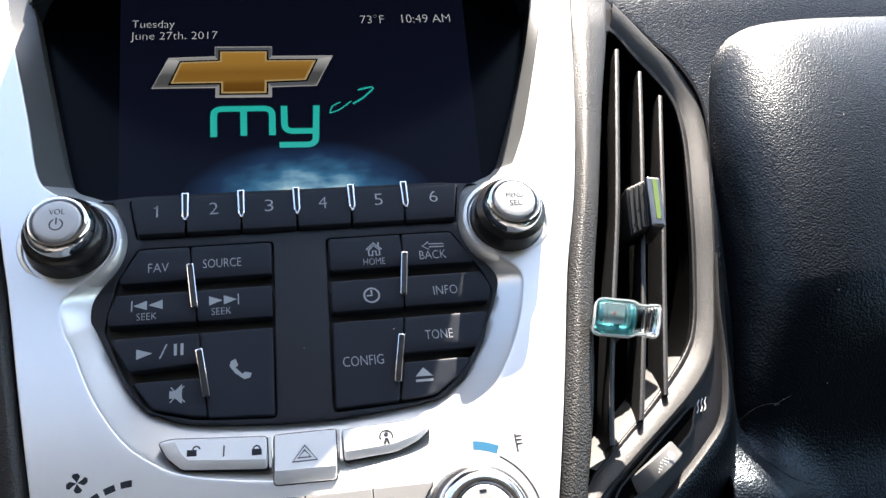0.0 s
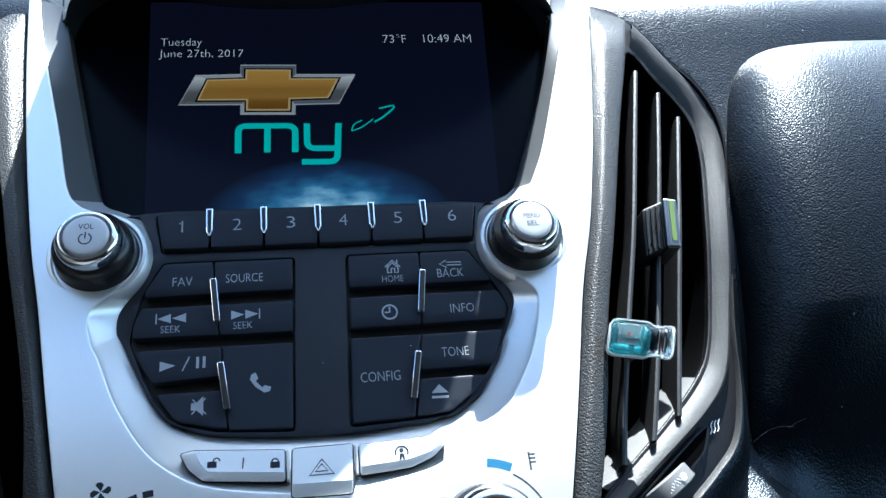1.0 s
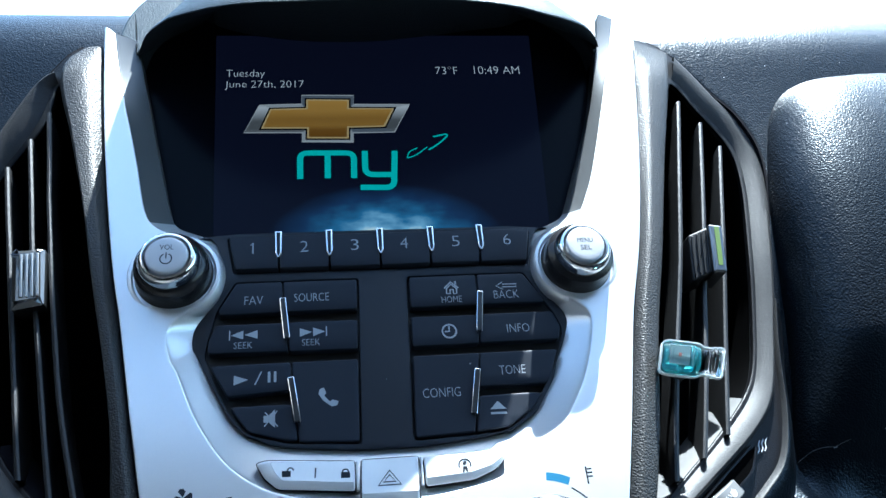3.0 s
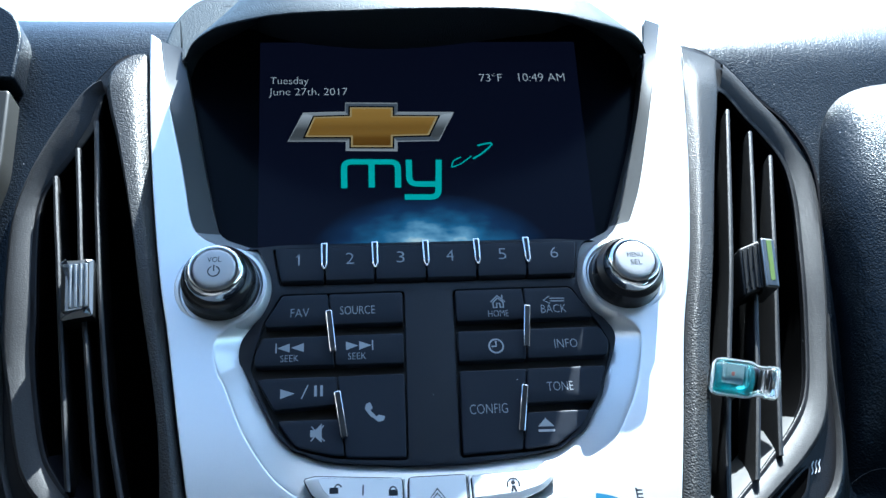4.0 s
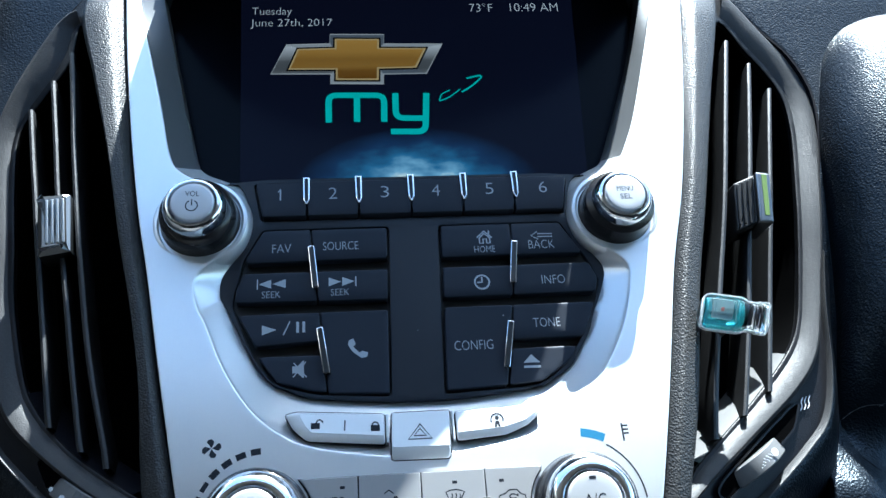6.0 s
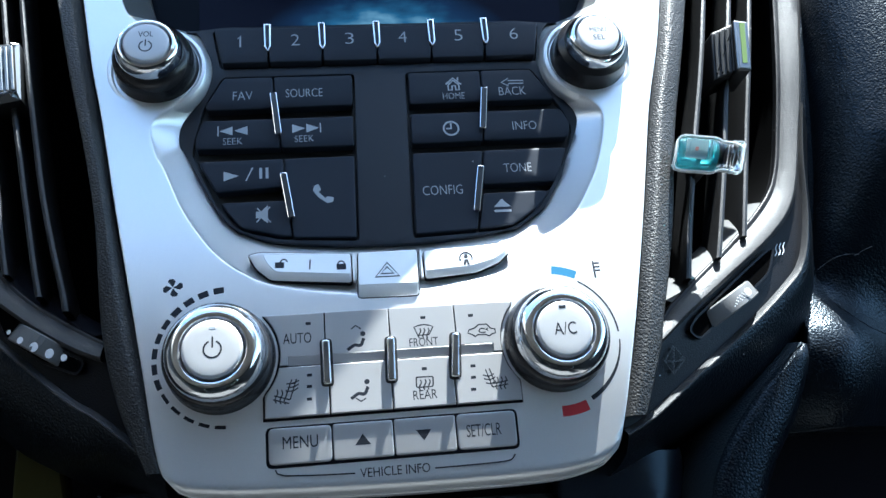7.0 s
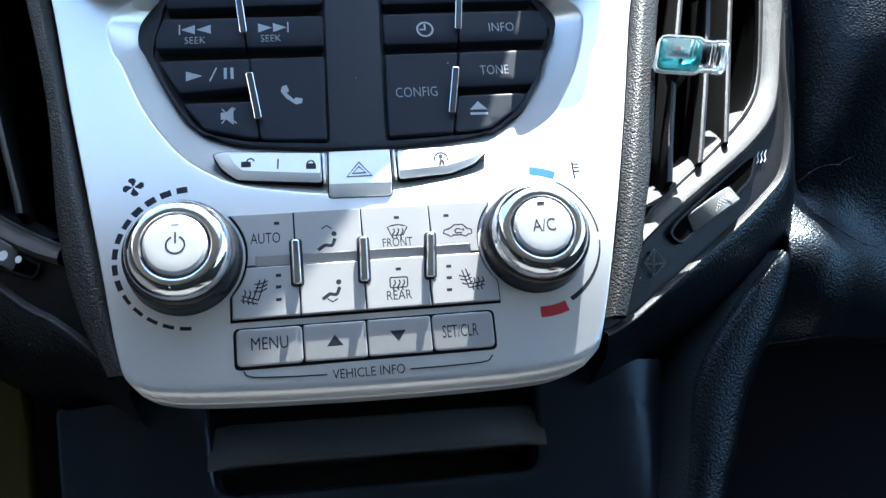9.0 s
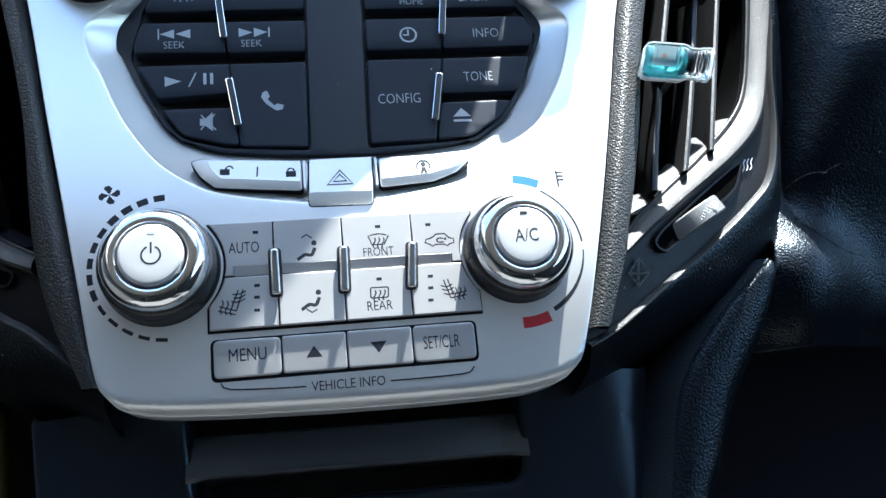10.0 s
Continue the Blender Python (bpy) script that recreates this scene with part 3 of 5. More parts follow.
# trim beside the driver's footwell
bm = bmesh.new()
sheet(bm, rounded([(-128, -84), (-112, -88), (-108.6, -106), (-107, -131), (-104, -190), (-132, -190)], 3), [], lambda u, v: 44 + 0.1 * (-84 - v) - 0.3 * (u + 108), 8, 6, 1.5)
part("footwell_trim", bm, material("olive_footwell_trim", (0.030, 0.028, 0.004), 0.7, 0, 0.2, 700, 0.3, 0.4, spec=0.15), dash, "dark olive trim beside the footwell")

# ---- centre stack: silver bezel ----
OUTER = [(-113.4, 158.8), (-112.6, 150), (-108, 112.7), (-101.4, 68.8), (-94.6, 31), (-90, 10), (-83.6, -21), (-77, -51), (-71.8, -76), (-68, -97), (-65.8, -105),
         (-62, -109.4), (-55, -111.8), (-41, -113.1), (-12, -114.3), (18, -114.8), (41, -114.5), (50, -113.4), (56, -111.4), (60.2, -107.4), (63.4, -98.2), (68.2, -81),
         (75.5, -54.6), (83.8, -24.6), (92, 6), (101.5, 36.4), (111.9, 77.7), (122, 125), (128.4, 159)]
RIM = [(-108.6, 154.2), (-103.7, 129), (-92, 82.4), (-86, 56), (-81, 48), (-73, 44), (-64, 39.5), (-59.5, 31), (-60, 22), (-65.5, 14), (-73.5, 5.5), (-72, -5),
       (-69, -11), (-62.2, -27), (-53.3, -40.8), (-43.9, -48.9), (-33.2, -53.6), (-11.4, -57.2), (0, -57.4), (11, -57), (33, -53), (43.5, -47.5),
       (54.5, -38.5), (61.2, -30), (68.5, -17.4), (73.6, -3), (74, 5.5), (66, 14), (60.5, 22), (60, 31), (64, 39.5), (72, 44), (79, 49), (84, 58), (90, 72.3),
       (102.5, 109.6), (121, 167)]
WELL = [(-98.2, 148.4), (-95, 132), (-84.2, 81.7), (-79, 60), (-74.5, 52), (-68, 47.5), (-60.5, 42), (-57, 32), (-57, 23), (-60, 16), (-65.5, 8), (-66.2, 1),
        (-64.2, -3.5), (-57, -18), (-50.5, -28.5), (-43.5, -33.2), (-34, -36.2), (-13.9, -38.2), (0, -38.7), (12, -38.6), (34, -36.6), (42.5, -34),
        (50.5, -27.5), (55.5, -20.5), (61, -11), (66, -0.5), (67.2, 7), (61.5, 15.5), (57.5, 23), (57.2, 32), (60.5, 42), (68, 47.5), (74.5, 52.5), (79.5, 61), (86, 77),
        (100, 115), (113, 167)]


rim_line, well_line = paired(RIM, WELL, 6)
stack = thing("centre_stack_bezel", (0, 0, -40), "silver-painted plastic bezel of the centre stack", "bezel")
bm = bmesh.new()
sheet(bm, smooth_loop(OUTER, 3, False) + rim_line[::-1], [], base_y, 1.2, 9, 0.6)
part("face_plate", bm, SILVER, stack)
bm = bmesh.new()
loops = []
for s in (0, 0.04, 0.1, 0.2, 0.4, 0.6, 0.8, 0.92, 1.0):
    lp = []
    for p, q in zip(rim_line, well_line):
        w = p + (q - p) * s
        y0, y1 = face_y(p.y) + 0.35, 12 * step(q.y, 40, 58) + 3.2 * (1 - step(q.y, 40, 58))
        f = 0.88 * s + 0.12 * s ** 0.5 if s < 1 else 1
        lp.append(bm.verts.new((w.x, y0 + (y1 - y0) * f, w.y)))
    loops.append(lp)
loops.append([bm.verts.new((q.x, 24 if q.y > 47 else 6, q.y)) for q in well_line])
low = [i for i, q in enumerate(well_line) if q.y < 55]
spans = ((slice(low[0], low[-1] + 1), SILVER, "recess_wall", ""), (slice(0, low[0] + 1), INNER_BEZEL, "screen_cheek", "dark grey cheek beside the screen"), (slice(low[-1], None), INNER_BEZEL, "screen_cheek", "dark grey cheek beside the screen"))
rings = [[v.co.copy() for v in lp] for lp in loops]
bm.free()
for span, mat, name, label in spans:
    bm = bmesh.new()
    loops = [[bm.verts.new(co) for co in lp[span]] for lp in rings]
    for a, b in zip(loops, loops[1:]):
        bridge(bm, a, b, False)
    part(name, bm, mat, stack, label)

# ---- screen ----
display = thing("touch_display", (5, 22, 110), "car display with a lit start-up picture, date and time", "screen")
bm = bmesh.new()
prism(bm, rounded([(-84, 44), (84, 44), (109, 150), (98, 184), (-86, 184), (-98, 145)], 3), 22, 6, 0.3)
part("cover_glass", bm, GLASS_BLACK, display, "black glossy cover glass")


def glow_material():
    """The start-up picture's backdrop: a pale blue glow rising from the lower edge into black."""
    m = bpy.data.materials.new("lit_backdrop_pixels")
    m.use_nodes = True
    nt = m.node_tree
    p = nt.nodes["Principled BSDF"]
    p.inputs["Base Color"].default_value = (0.0030, 0.0042, 0.0085, 1)
    p.inputs["Roughness"].default_value = 0.22
    p.inputs["Specular IOR Level"].default_value = 0.04
    co = nt.nodes.new("ShaderNodeTexCoord")
    mp = nt.nodes.new("ShaderNodeMapping")
    mp.inputs["Location"].default_value = (0.0, 0, 0.0615 / 0.0300)
    mp.inputs["Scale"].default_value = (1 / 0.050, 0, 1 / 0.0300)
    gr = nt.nodes.new("ShaderNodeTexGradient")
    gr.gradient_type = "SPHERICAL"
    nz = nt.nodes.new("ShaderNodeTexNoise")
    nz.inputs["Scale"].default_value, nz.inputs["Detail"].default_value = 95, 5
    flat = nt.nodes.new("ShaderNodeMapping")
    flat.inputs["Scale"].default_value = (1, 0, 1.9)
    ramp = nt.nodes.new("ShaderNodeValToRGB")
    for pos, c in ((0.0, (0.0018, 0.0024, 0.007)), (0.25, (0.006, 0.020, 0.054)), (0.5, (0.02, 0.09, 0.18)), (0.75, (0.13, 0.27, 0.38)), (1.0, (0.45, 0.52, 0.5))):
        e = ramp.color_ramp.elements[0] if pos == 0 else ramp.color_ramp.elements[-1] if pos == 1 else ramp.color_ramp.elements.new(pos)
        e.color = (*c, 1)
    mul = nt.nodes.new("ShaderNodeMath")
    mul.operation = "MULTIPLY_ADD"
    mul.inputs[1].default_value = 1.5
    sm = nt.nodes.new("ShaderNodeMath")
    sm.operation = "MULTIPLY"
    nt.links.new(co.outputs["Object"], mp.inputs["Vector"]), nt.links.new(mp.outputs[0], gr.inputs["Vector"])
    nt.links.new(co.outputs["Object"], flat.inputs["Vector"]), nt.links.new(flat.outputs[0], nz.inputs["Vector"])
    nt.links.new(nz.outputs["Fac"], mul.inputs[0])
    mul.inputs[2].default_value = 0.30
    nt.links.new(gr.outputs["Fac"], sm.inputs[0]), nt.links.new(mul.outputs[0], sm.inputs[1])
    nt.links.new(sm.outputs[0], ramp.inputs[0])
    nt.links.new(ramp.outputs[0], p.inputs["Emission Color"])
    p.inputs["Emission Strength"].default_value = 0.19
    return m


bm = bmesh.new()
prism(bm, rounded([(-64, 46.5), (73, 46.5), (80, 162), (-67, 161)], 0.5), 21.8, 0.3, 0.05, 1)
part("lcd_panel", bm, glow_material(), display, "lit panel with a blue glow at its lower edge")
YS = 21.65
for words, u0, u1, v, h in (("Tuesday", -61.8, -45.0, 138.0, 5.2), ("June 27th, 2017", -62.2, -27.8, 131.8, 5.2), ("73°F", 32.4, 42.8, 140.2, 4.6), ("10:49 AM", 50.6, 72.2, 140.3, 4.6)):
    lettering(words, (u0 + u1) / 2, v, u1 - u0, h, YS, LCD_TEXT, display, thin=0.016)


def emblem(points, name, mat, y, label=""):
    bm = bmesh.new()
    prism(bm, [Vector(p) for p in points], y, 0.1, 0.02, 1)
    part(name, bm, mat, display, label)


outline = [Vector(p) for p in [(-53.7, 105.5), (-47.2, 120.9), (-29.1, 121.3), (-29, 126.3), (-5.6, 126), (-5.9, 121), (19.2, 120.7), (11.5, 105), (-6.6, 104.8), (-6.8, 99.9), (-29, 100.4), (-28.9, 105.2)]]
bm = bmesh.new()
stroke(bm, inset(outline, 0.3), 0.45, 21.60, 0.05, True)
part("emblem_rim", bm, LCD_RIM, display, "bright rim of the emblem")
field_line = inset([Vector(p) for p in [(-46.2, 107.8), (-42.4, 118.4), (-26.9, 118.8), (-26.8, 123.6), (-8, 123.3), (-8.2, 118.6), (11.9, 118.3), (7.2, 108.1), (-8.6, 107.8), (-8.9, 102), (-26.7, 102.3), (-26.6, 107.6)]], -0.7)
LCD_DIM = material("lit_dim_grey_pixels", (0.02, 0.02, 0.02), 0.3, emit=(0.11, 0.13, 0.16), power=0.075)
LCD_LIGHT = material("lit_light_grey_pixels", (0.02, 0.02, 0.02), 0.3, emit=(0.62, 0.66, 0.70), power=0.045)
for i, tone in enumerate((LCD_STEEL, LCD_LIGHT, LCD_DIM, LCD_DIM, LCD_DIM, LCD_LIGHT, LCD_STEEL, LCD_DIM, LCD_LIGHT, LCD_LIGHT, LCD_LIGHT, LCD_STEEL)):
    j = (i + 1) % 12      # each side of the border is a bevel of its own
    emblem([outline[i], outline[j], field_line[j], field_line[i]], "emblem_facet", tone, 21.66)
emblem(inset([Vector(p) for p in [(-46.2, 107.8), (-42.4, 118.4), (-26.9, 118.8), (-26.8, 123.6), (-8, 123.3), (-8.2, 118.6), (11.9, 118.3), (7.2, 108.1), (-8.6, 107.8), (-8.9, 102), (-26.7, 102.3), (-26.6, 107.6)]], -0.7),
       "emblem_gap", GLASS_BLACK, 21.58)
emblem([(-46.2, 107.8), (-42.4, 118.4), (-26.9, 118.8), (-26.8, 123.6), (-8, 123.3), (-8.2, 118.6), (11.9, 118.3), (7.2, 108.1), (-8.6, 107.8), (-8.9, 102), (-26.7, 102.3), (-26.6, 107.6)],
       "emblem_edge", LCD_PALE, 21.55)
emblem([(-45.2, 108.5), (-41.9, 117.6), (-26.1, 118), (-26, 122.8), (-8.8, 122.5), (-9, 117.9), (10.7, 117.6), (6.6, 108.8), (-9.4, 108.5), (-9.7, 102.8), (-25.9, 103.1), (-25.8, 108.3)],
       "emblem_field", LCD_GOLD, 21.44, "gold field of a cross-shaped emblem")


def teal(lines, width=2.6):
    bm = bmesh.new()
    for ln in lines:
        stroke(bm, ln, width, 21.6, 0.1)
    part("teal_shape", bm, LCD_TEAL, display, "teal plain shape")


teal([rounded([(-29.8, 81.6), (-29.8, 94.8), (-7, 94.4), (-7.4, 81.5)], [0, 3.5, 3.5, 0], 6), [(-18.4, 81.7), (-18.2, 94)]])
teal([rounded([(-2.3, 95.4), (-2.6, 83.2), (9.2, 82.9)], [0, 3.5, 0], 6), rounded([(10.6, 95.2), (9.2, 76.4), (-4.9, 76.8)], [0, 3.5, 0], 6)])
teal([smooth_loop([(16, 91.3), (20, 93), (25, 97)], 1, False), smooth_loop([(15.8, 91.2), (17, 94.5), (20.5, 96.5)], 1, False)], 0.5)
teal([smooth_loop([(25.5, 95.5), (30, 98.5), (34.5, 103), (34, 103.8), (28, 102.4)], 1, False)], 0.75)

# ---- radio: fascia, preset keys, control keys ----
radio = thing("radio_control_panel", (0, 3, 2), "charcoal radio panel with printed keys and chrome bars", "radio")
GROUP_L = rounded([(-52.2, 24), (-8.3, 24), (-9.8, -36.8), (-34, -35), (-47, -31.5), (-54.8, -20.5), (-61.9, -3.4), (-61.2, 1.7), (-58.6, 13)], 1.5)
GROUP_R = rounded([(9.2, 24), (53.2, 24), (62.6, 8.2), (65, 1.4), (58.2, -17.2), (50.2, -29), (40.4, -35.2), (28.6, -36.1), (7.3, -36.9)], 1.5)
ROW = rounded([(-55.7, 42.5), (-52.8, 27.5), (55.5, 27.6), (58.2, 42.5)], 1)
well_low = [Vector((p.x, min(p.y, 43.8))) for p in well_line if p.y < 46]
bm = bmesh.new()
sheet(bm, well_low, [GROUP_L, GROUP_R, ROW], lambda u, v: 0.9 + 2.0 * step(abs(u), 50, 66), 10, 3, 0.3)
part("fascia", bm, FASCIA, radio)
bm = bmesh.new()
prism(bm, inset(well_low, -0.5), 4.2, 2, 0.1, 1)
part("backing", bm, DARK, radio)
bm = bmesh.new()
prism(bm, rounded([(-74, 43.6), (74, 43.6), (76, 48.6), (-76, 48.6)], 1), 0, 1, 0.2, 1, yf=lambda u, v: 2.5 + (v - 43.6) * 4.0)
part("ledge", bm, GLASS_BLACK, radio, "glossy black ledge under the screen")


def key(name, poly, y0, depth, mat, parent, label="", r=0.9, bev=0.45, yf=None, cell=4.0):
    bm = bmesh.new()
    shape = rounded(poly, r, 3)
    if yf:
        sheet(bm, shape, [], lambda u, v: y0 + yf(u, v), cell, depth, bev)
    else:
        prism(bm, shape, y0, depth, bev, 3)
    return part(name, bm, mat, parent, label)


def icon(parent, mat, y, fills=(), lines=(), width=0.4, loops=(), yf=None, name="symbol"):
    bm = bmesh.new()
    for f in fills:
        prism(bm, [Vector(p) for p in f], y, 0.1, 0.02, 1, yf)
    for ln in lines:
        stroke(bm, ln, width, y, 0.1, False, yf)
    for lp in loops:
        stroke(bm, lp, width, y, 0.1, True, yf)
    return part(name, bm, mat, parent)


cuts = [-36.9, -18.5, 0.2, 19.2, 38.0]
low = [-36.7, -18.6, 0.0, 18.6, 37.2]
tops, bots = [-55, *cuts, 57.5], [-52.2, *low, 55]
numbers_at = [-46.2, -27.6, -9.2, 9.1, 28.6, 48.3]
for k in range(6):
    b = key("preset_key", [(tops[k] + 0.15, 41.8), (bots[k] + 0.15, 28.2), (bots[k + 1] - 0.15, 28.2), (tops[k + 1] - 0.15, 41.8)], -1.5, 5, KEY, radio, r=0.5, yf=lambda u, v: 0.2 * ((v - 35) / 7)**2)
    if k:
        lettering(str(k + 1), numbers_at[k], 36.6 + 0.1 * k, 2.9, 4.5, -1.54, PRINT, b, "number")
    else:
        icon(b, PRINT, -1.54, (), [[(-46.9, 37.7), (-46.0, 38.8), (-46.0, 34.4)]], 0.5, name="number")
first_bar = None
for k in range(5):
    if first_bar is None:
        bm = bmesh.new()
        shape = [Vector(p) for p in ((cuts[0] - 1.25, 43), (cuts[0] + 1.25, 43), (cuts[0] + 1.2, 34), (cuts[0] + 0.5, 32.2), (cuts[0] - 0.4, 32.2), (cuts[0] - 1.1, 34))]
        prism(bm, shape, -2.3, 3, 0.35, 2)
        first_bar = part("chrome_divider", bm, CHROME, radio, "chrome divider between preset keys")
        bm = bmesh.new()
        prism(bm, inset(shape, 0.55), -2.36, 0.3, 0.05, 1)
        inner = part("inlay", bm, FASCIA, first_bar)
    else:
        o = twin(first_bar, cuts[k] - cuts[0], 0.15 * k)
        i2 = twin(inner, 0, 0)
        i2.parent = o

RADIO_KEYS = {
    "favourite_key": [(-51.7, 23.3), (-35.8, 23.4), (-34.9, 11.6), (-57.2, 11.4), (-57.7, 12.8)],
    "source_key": [(-35.4, 23.3), (-9.1, 23.3), (-9.4, 11.8), (-34.5, 11.7)],
    "seek_back_key": [(-58.3, 7.4), (-34.6, 7.4), (-33.6, -3.2), (-60.6, -2.8), (-60.5, 1.5)],
    "seek_forward_key": [(-34.2, 7.4), (-9.5, 7.4), (-9.8, -3.4), (-33.2, -3.3)],
    "play_key": [(-59.6, -7.4), (-32.9, -7.4), (-32.2, -17.3), (-53.7, -18.3)],
    "mute_key": [(-52.6, -22.0), (-32, -22.2), (-30.5, -34.4), (-34, -34.2), (-46.4, -30.7)],
    "phone_key": [(-32.5, -7.4), (-9.9, -7.4), (-10.5, -36), (-30.1, -35)],
    "home_key": [(10, 23.3), (34.8, 23.4), (34.6, 11.4), (9.8, 11.3)],
    "back_key": [(35.2, 23.4), (52.6, 23.3), (59.8, 11.4), (35, 11.4)],
    "clock_key": [(9.7, 7.3), (34.2, 7.3), (33.2, -3.6), (9.4, -3.7)],
    "info_key": [(34.6, 7.4), (61.3, 7.4), (63.8, 1.6), (62.4, -3.4), (33.6, -3.5)],
    "tone_key": [(33, -7.4), (61.2, -7.4), (57.3, -16.9), (55.6, -19.5), (31.6, -19.6)],
    "config_key": [(9.3, -7.4), (32.6, -7.4), (28.2, -35.2), (8.2, -36)],
    "eject_key": [(31.2, -22.9), (53.5, -22.8), (49.5, -28.2), (40, -34.2), (28.8, -35.1)],
}
TALL = ("phone_key", "config_key", "mute_key", "eject_key")
pad = {}
for name, poly in RADIO_KEYS.items():
    lowv = min(p[1] for p in poly)
    dip = (lambda u, v: 0.0) if name in TALL else (lambda u, v, w=lowv: 0.5 * step(w + 1.6 - v, 0, 1.6))
    pad[name] = key(name, poly, 0.0, 4.0, KEY, radio, yf=dip, cell=3.0)
for words, u, v, w, h, k in (("FAV", -45.5, 16.4, 6.4, 3.2, "favourite_key"), ("SOURCE", -25.3, 16.8, 12.2, 3.1, "source_key"), ("SEEK", -48.8, -0.4, 6.2, 2.4, "seek_back_key"),
                             ("SEEK", -25.8, -0.4, 6.2, 2.4, "seek_forward_key"), ("HOME", 25, 13.7, 7.4, 2.5, "home_key"), ("BACK", 45.4, 14.9, 9.3, 3.2, "back_key"),
                             ("INFO", 48, 1.4, 8.2, 3.2, "info_key"), ("TONE", 43.7, -14.2, 9.2, 3.2, "tone_key"), ("CONFIG", 18.1, -21.1, 13, 3.3, "config_key")):
    lettering(words, u, v, w, h, -0.02, PRINT, pad[k])
YK = -0.02
icon(pad["seek_back_key"], PRINT, YK, [[(-53, 3.4), (-48.8, 1.8), (-48.8, 5.0)], [(-48.4, 3.4), (-44, 1.8), (-44, 5.0)]], [[(-53.4, 1.6), (-53.4, 5.2)]])
icon(pad["seek_forward_key"], PRINT, YK, [[(-29.6, 5.0), (-29.6, 1.8), (-25.4, 3.4)], [(-25, 5.0), (-25, 1.8), (-20.8, 3.4)]], [[(-20.4, 1.6), (-20.4, 5.2)]])
icon(pad["play_key"], PRINT, YK, [[(-51.6, -11.2), (-51.6, -14.6), (-46.8, -12.9)], [(-40.4, -10.4), (-40.4, -14.2), (-39.5, -14.2), (-39.5, -10.4)], [(-38.4, -10.4), (-38.4, -14.2), (-37.5, -14.2), (-37.5, -10.4)]],
     [[(-44.6, -14.8), (-42.5, -10.2)]])
icon(pad["phone_key"], PRINT, YK, [[(-23.2, -17.6), (-21.8, -17.0), (-21.0, -19.0), (-21.8, -19.8), (-19.8, -22.0), (-19.0, -21.4), (-17.0, -22.0), (-17.4, -23.4), (-19.2, -23.8), (-22.0, -21.6), (-23.6, -19.2)]])
icon(pad["mute_key"], PRINT, YK, [[(-41.6, -25.6), (-40, -25.6), (-37.9, -23.6), (-37.9, -29.8), (-40, -27.9), (-41.6, -27.9)]], [[(-41.4, -29.2), (-37.2, -24.2)], [(-41.2, -24.4), (-37.0, -29.4)]], 0.35)
icon(pad["home_key"], PRINT, YK, (), [[(22.6, 18.2), (25.2, 20.7), (27.9, 18.1)], [(26.9, 19.6), (26.9, 20.9)]], 0.5, [[(23.4, 18.0), (23.4, 16.0), (24.7, 16.0), (24.7, 17.6), (25.9, 17.6), (25.9, 16.0), (27.1, 16.0), (27.1, 18.0), (25.2, 19.8)]])
icon(pad["back_key"], PRINT, YK, (), (), 0.35, [[(42.0, 18.3), (44.4, 19.9), (44.4, 19.0), (49.6, 18.9), (49.6, 17.8), (44.4, 17.9), (44.4, 16.9)]])
icon(pad["clock_key"], PRINT, YK, (), [[(22.9, 3.2), (22.9, 1.2), (21.2, 1.2)]], 0.6, [arc(22.9, 1.3, 2.5, 0, 345, 24)])
icon(pad["eject_key"], PRINT, YK, [[(34.2, -28), (39.8, -28.1), (37, -25.2)], [(34.2, -29), (39.8, -29.1), (39.8, -29.9), (34.2, -29.8)]])
for a, b in (((-35.4, 16.4), (-33.9, 0.7)), ((-32.7, -13.2), (-30.4, -29)), ((35.5, 15.9), (33.4, 0.0)), ((31.2, -13.7), (28.2, -29.7))):
    a, b = Vector(a), Vector(b)
    t = (b - a).normalized()
    n = Vector((-t.y, t.x))
    for wd, y0, bev, mt, nm in ((1.15, -1.9, 0.35, CHROME, "chrome_bar"), (0.86, -2.0, 0.1, BAR_INLAY, "bar_inlay")):
        bm = bmesh.new()
        q = 0.3 if nm == "bar_inlay" else 0
        prism(bm, rounded([a + n * wd + t * q, a - n * wd + t * q, b - n * wd - t * q, b + n * wd - t * q], 0.5, 3), y0, 4 if not q else 0.3, bev, 2)
        ob = part(nm, bm, mt, radio if not q else last, "chrome bar between two keys" if not q else "")
        last = ob

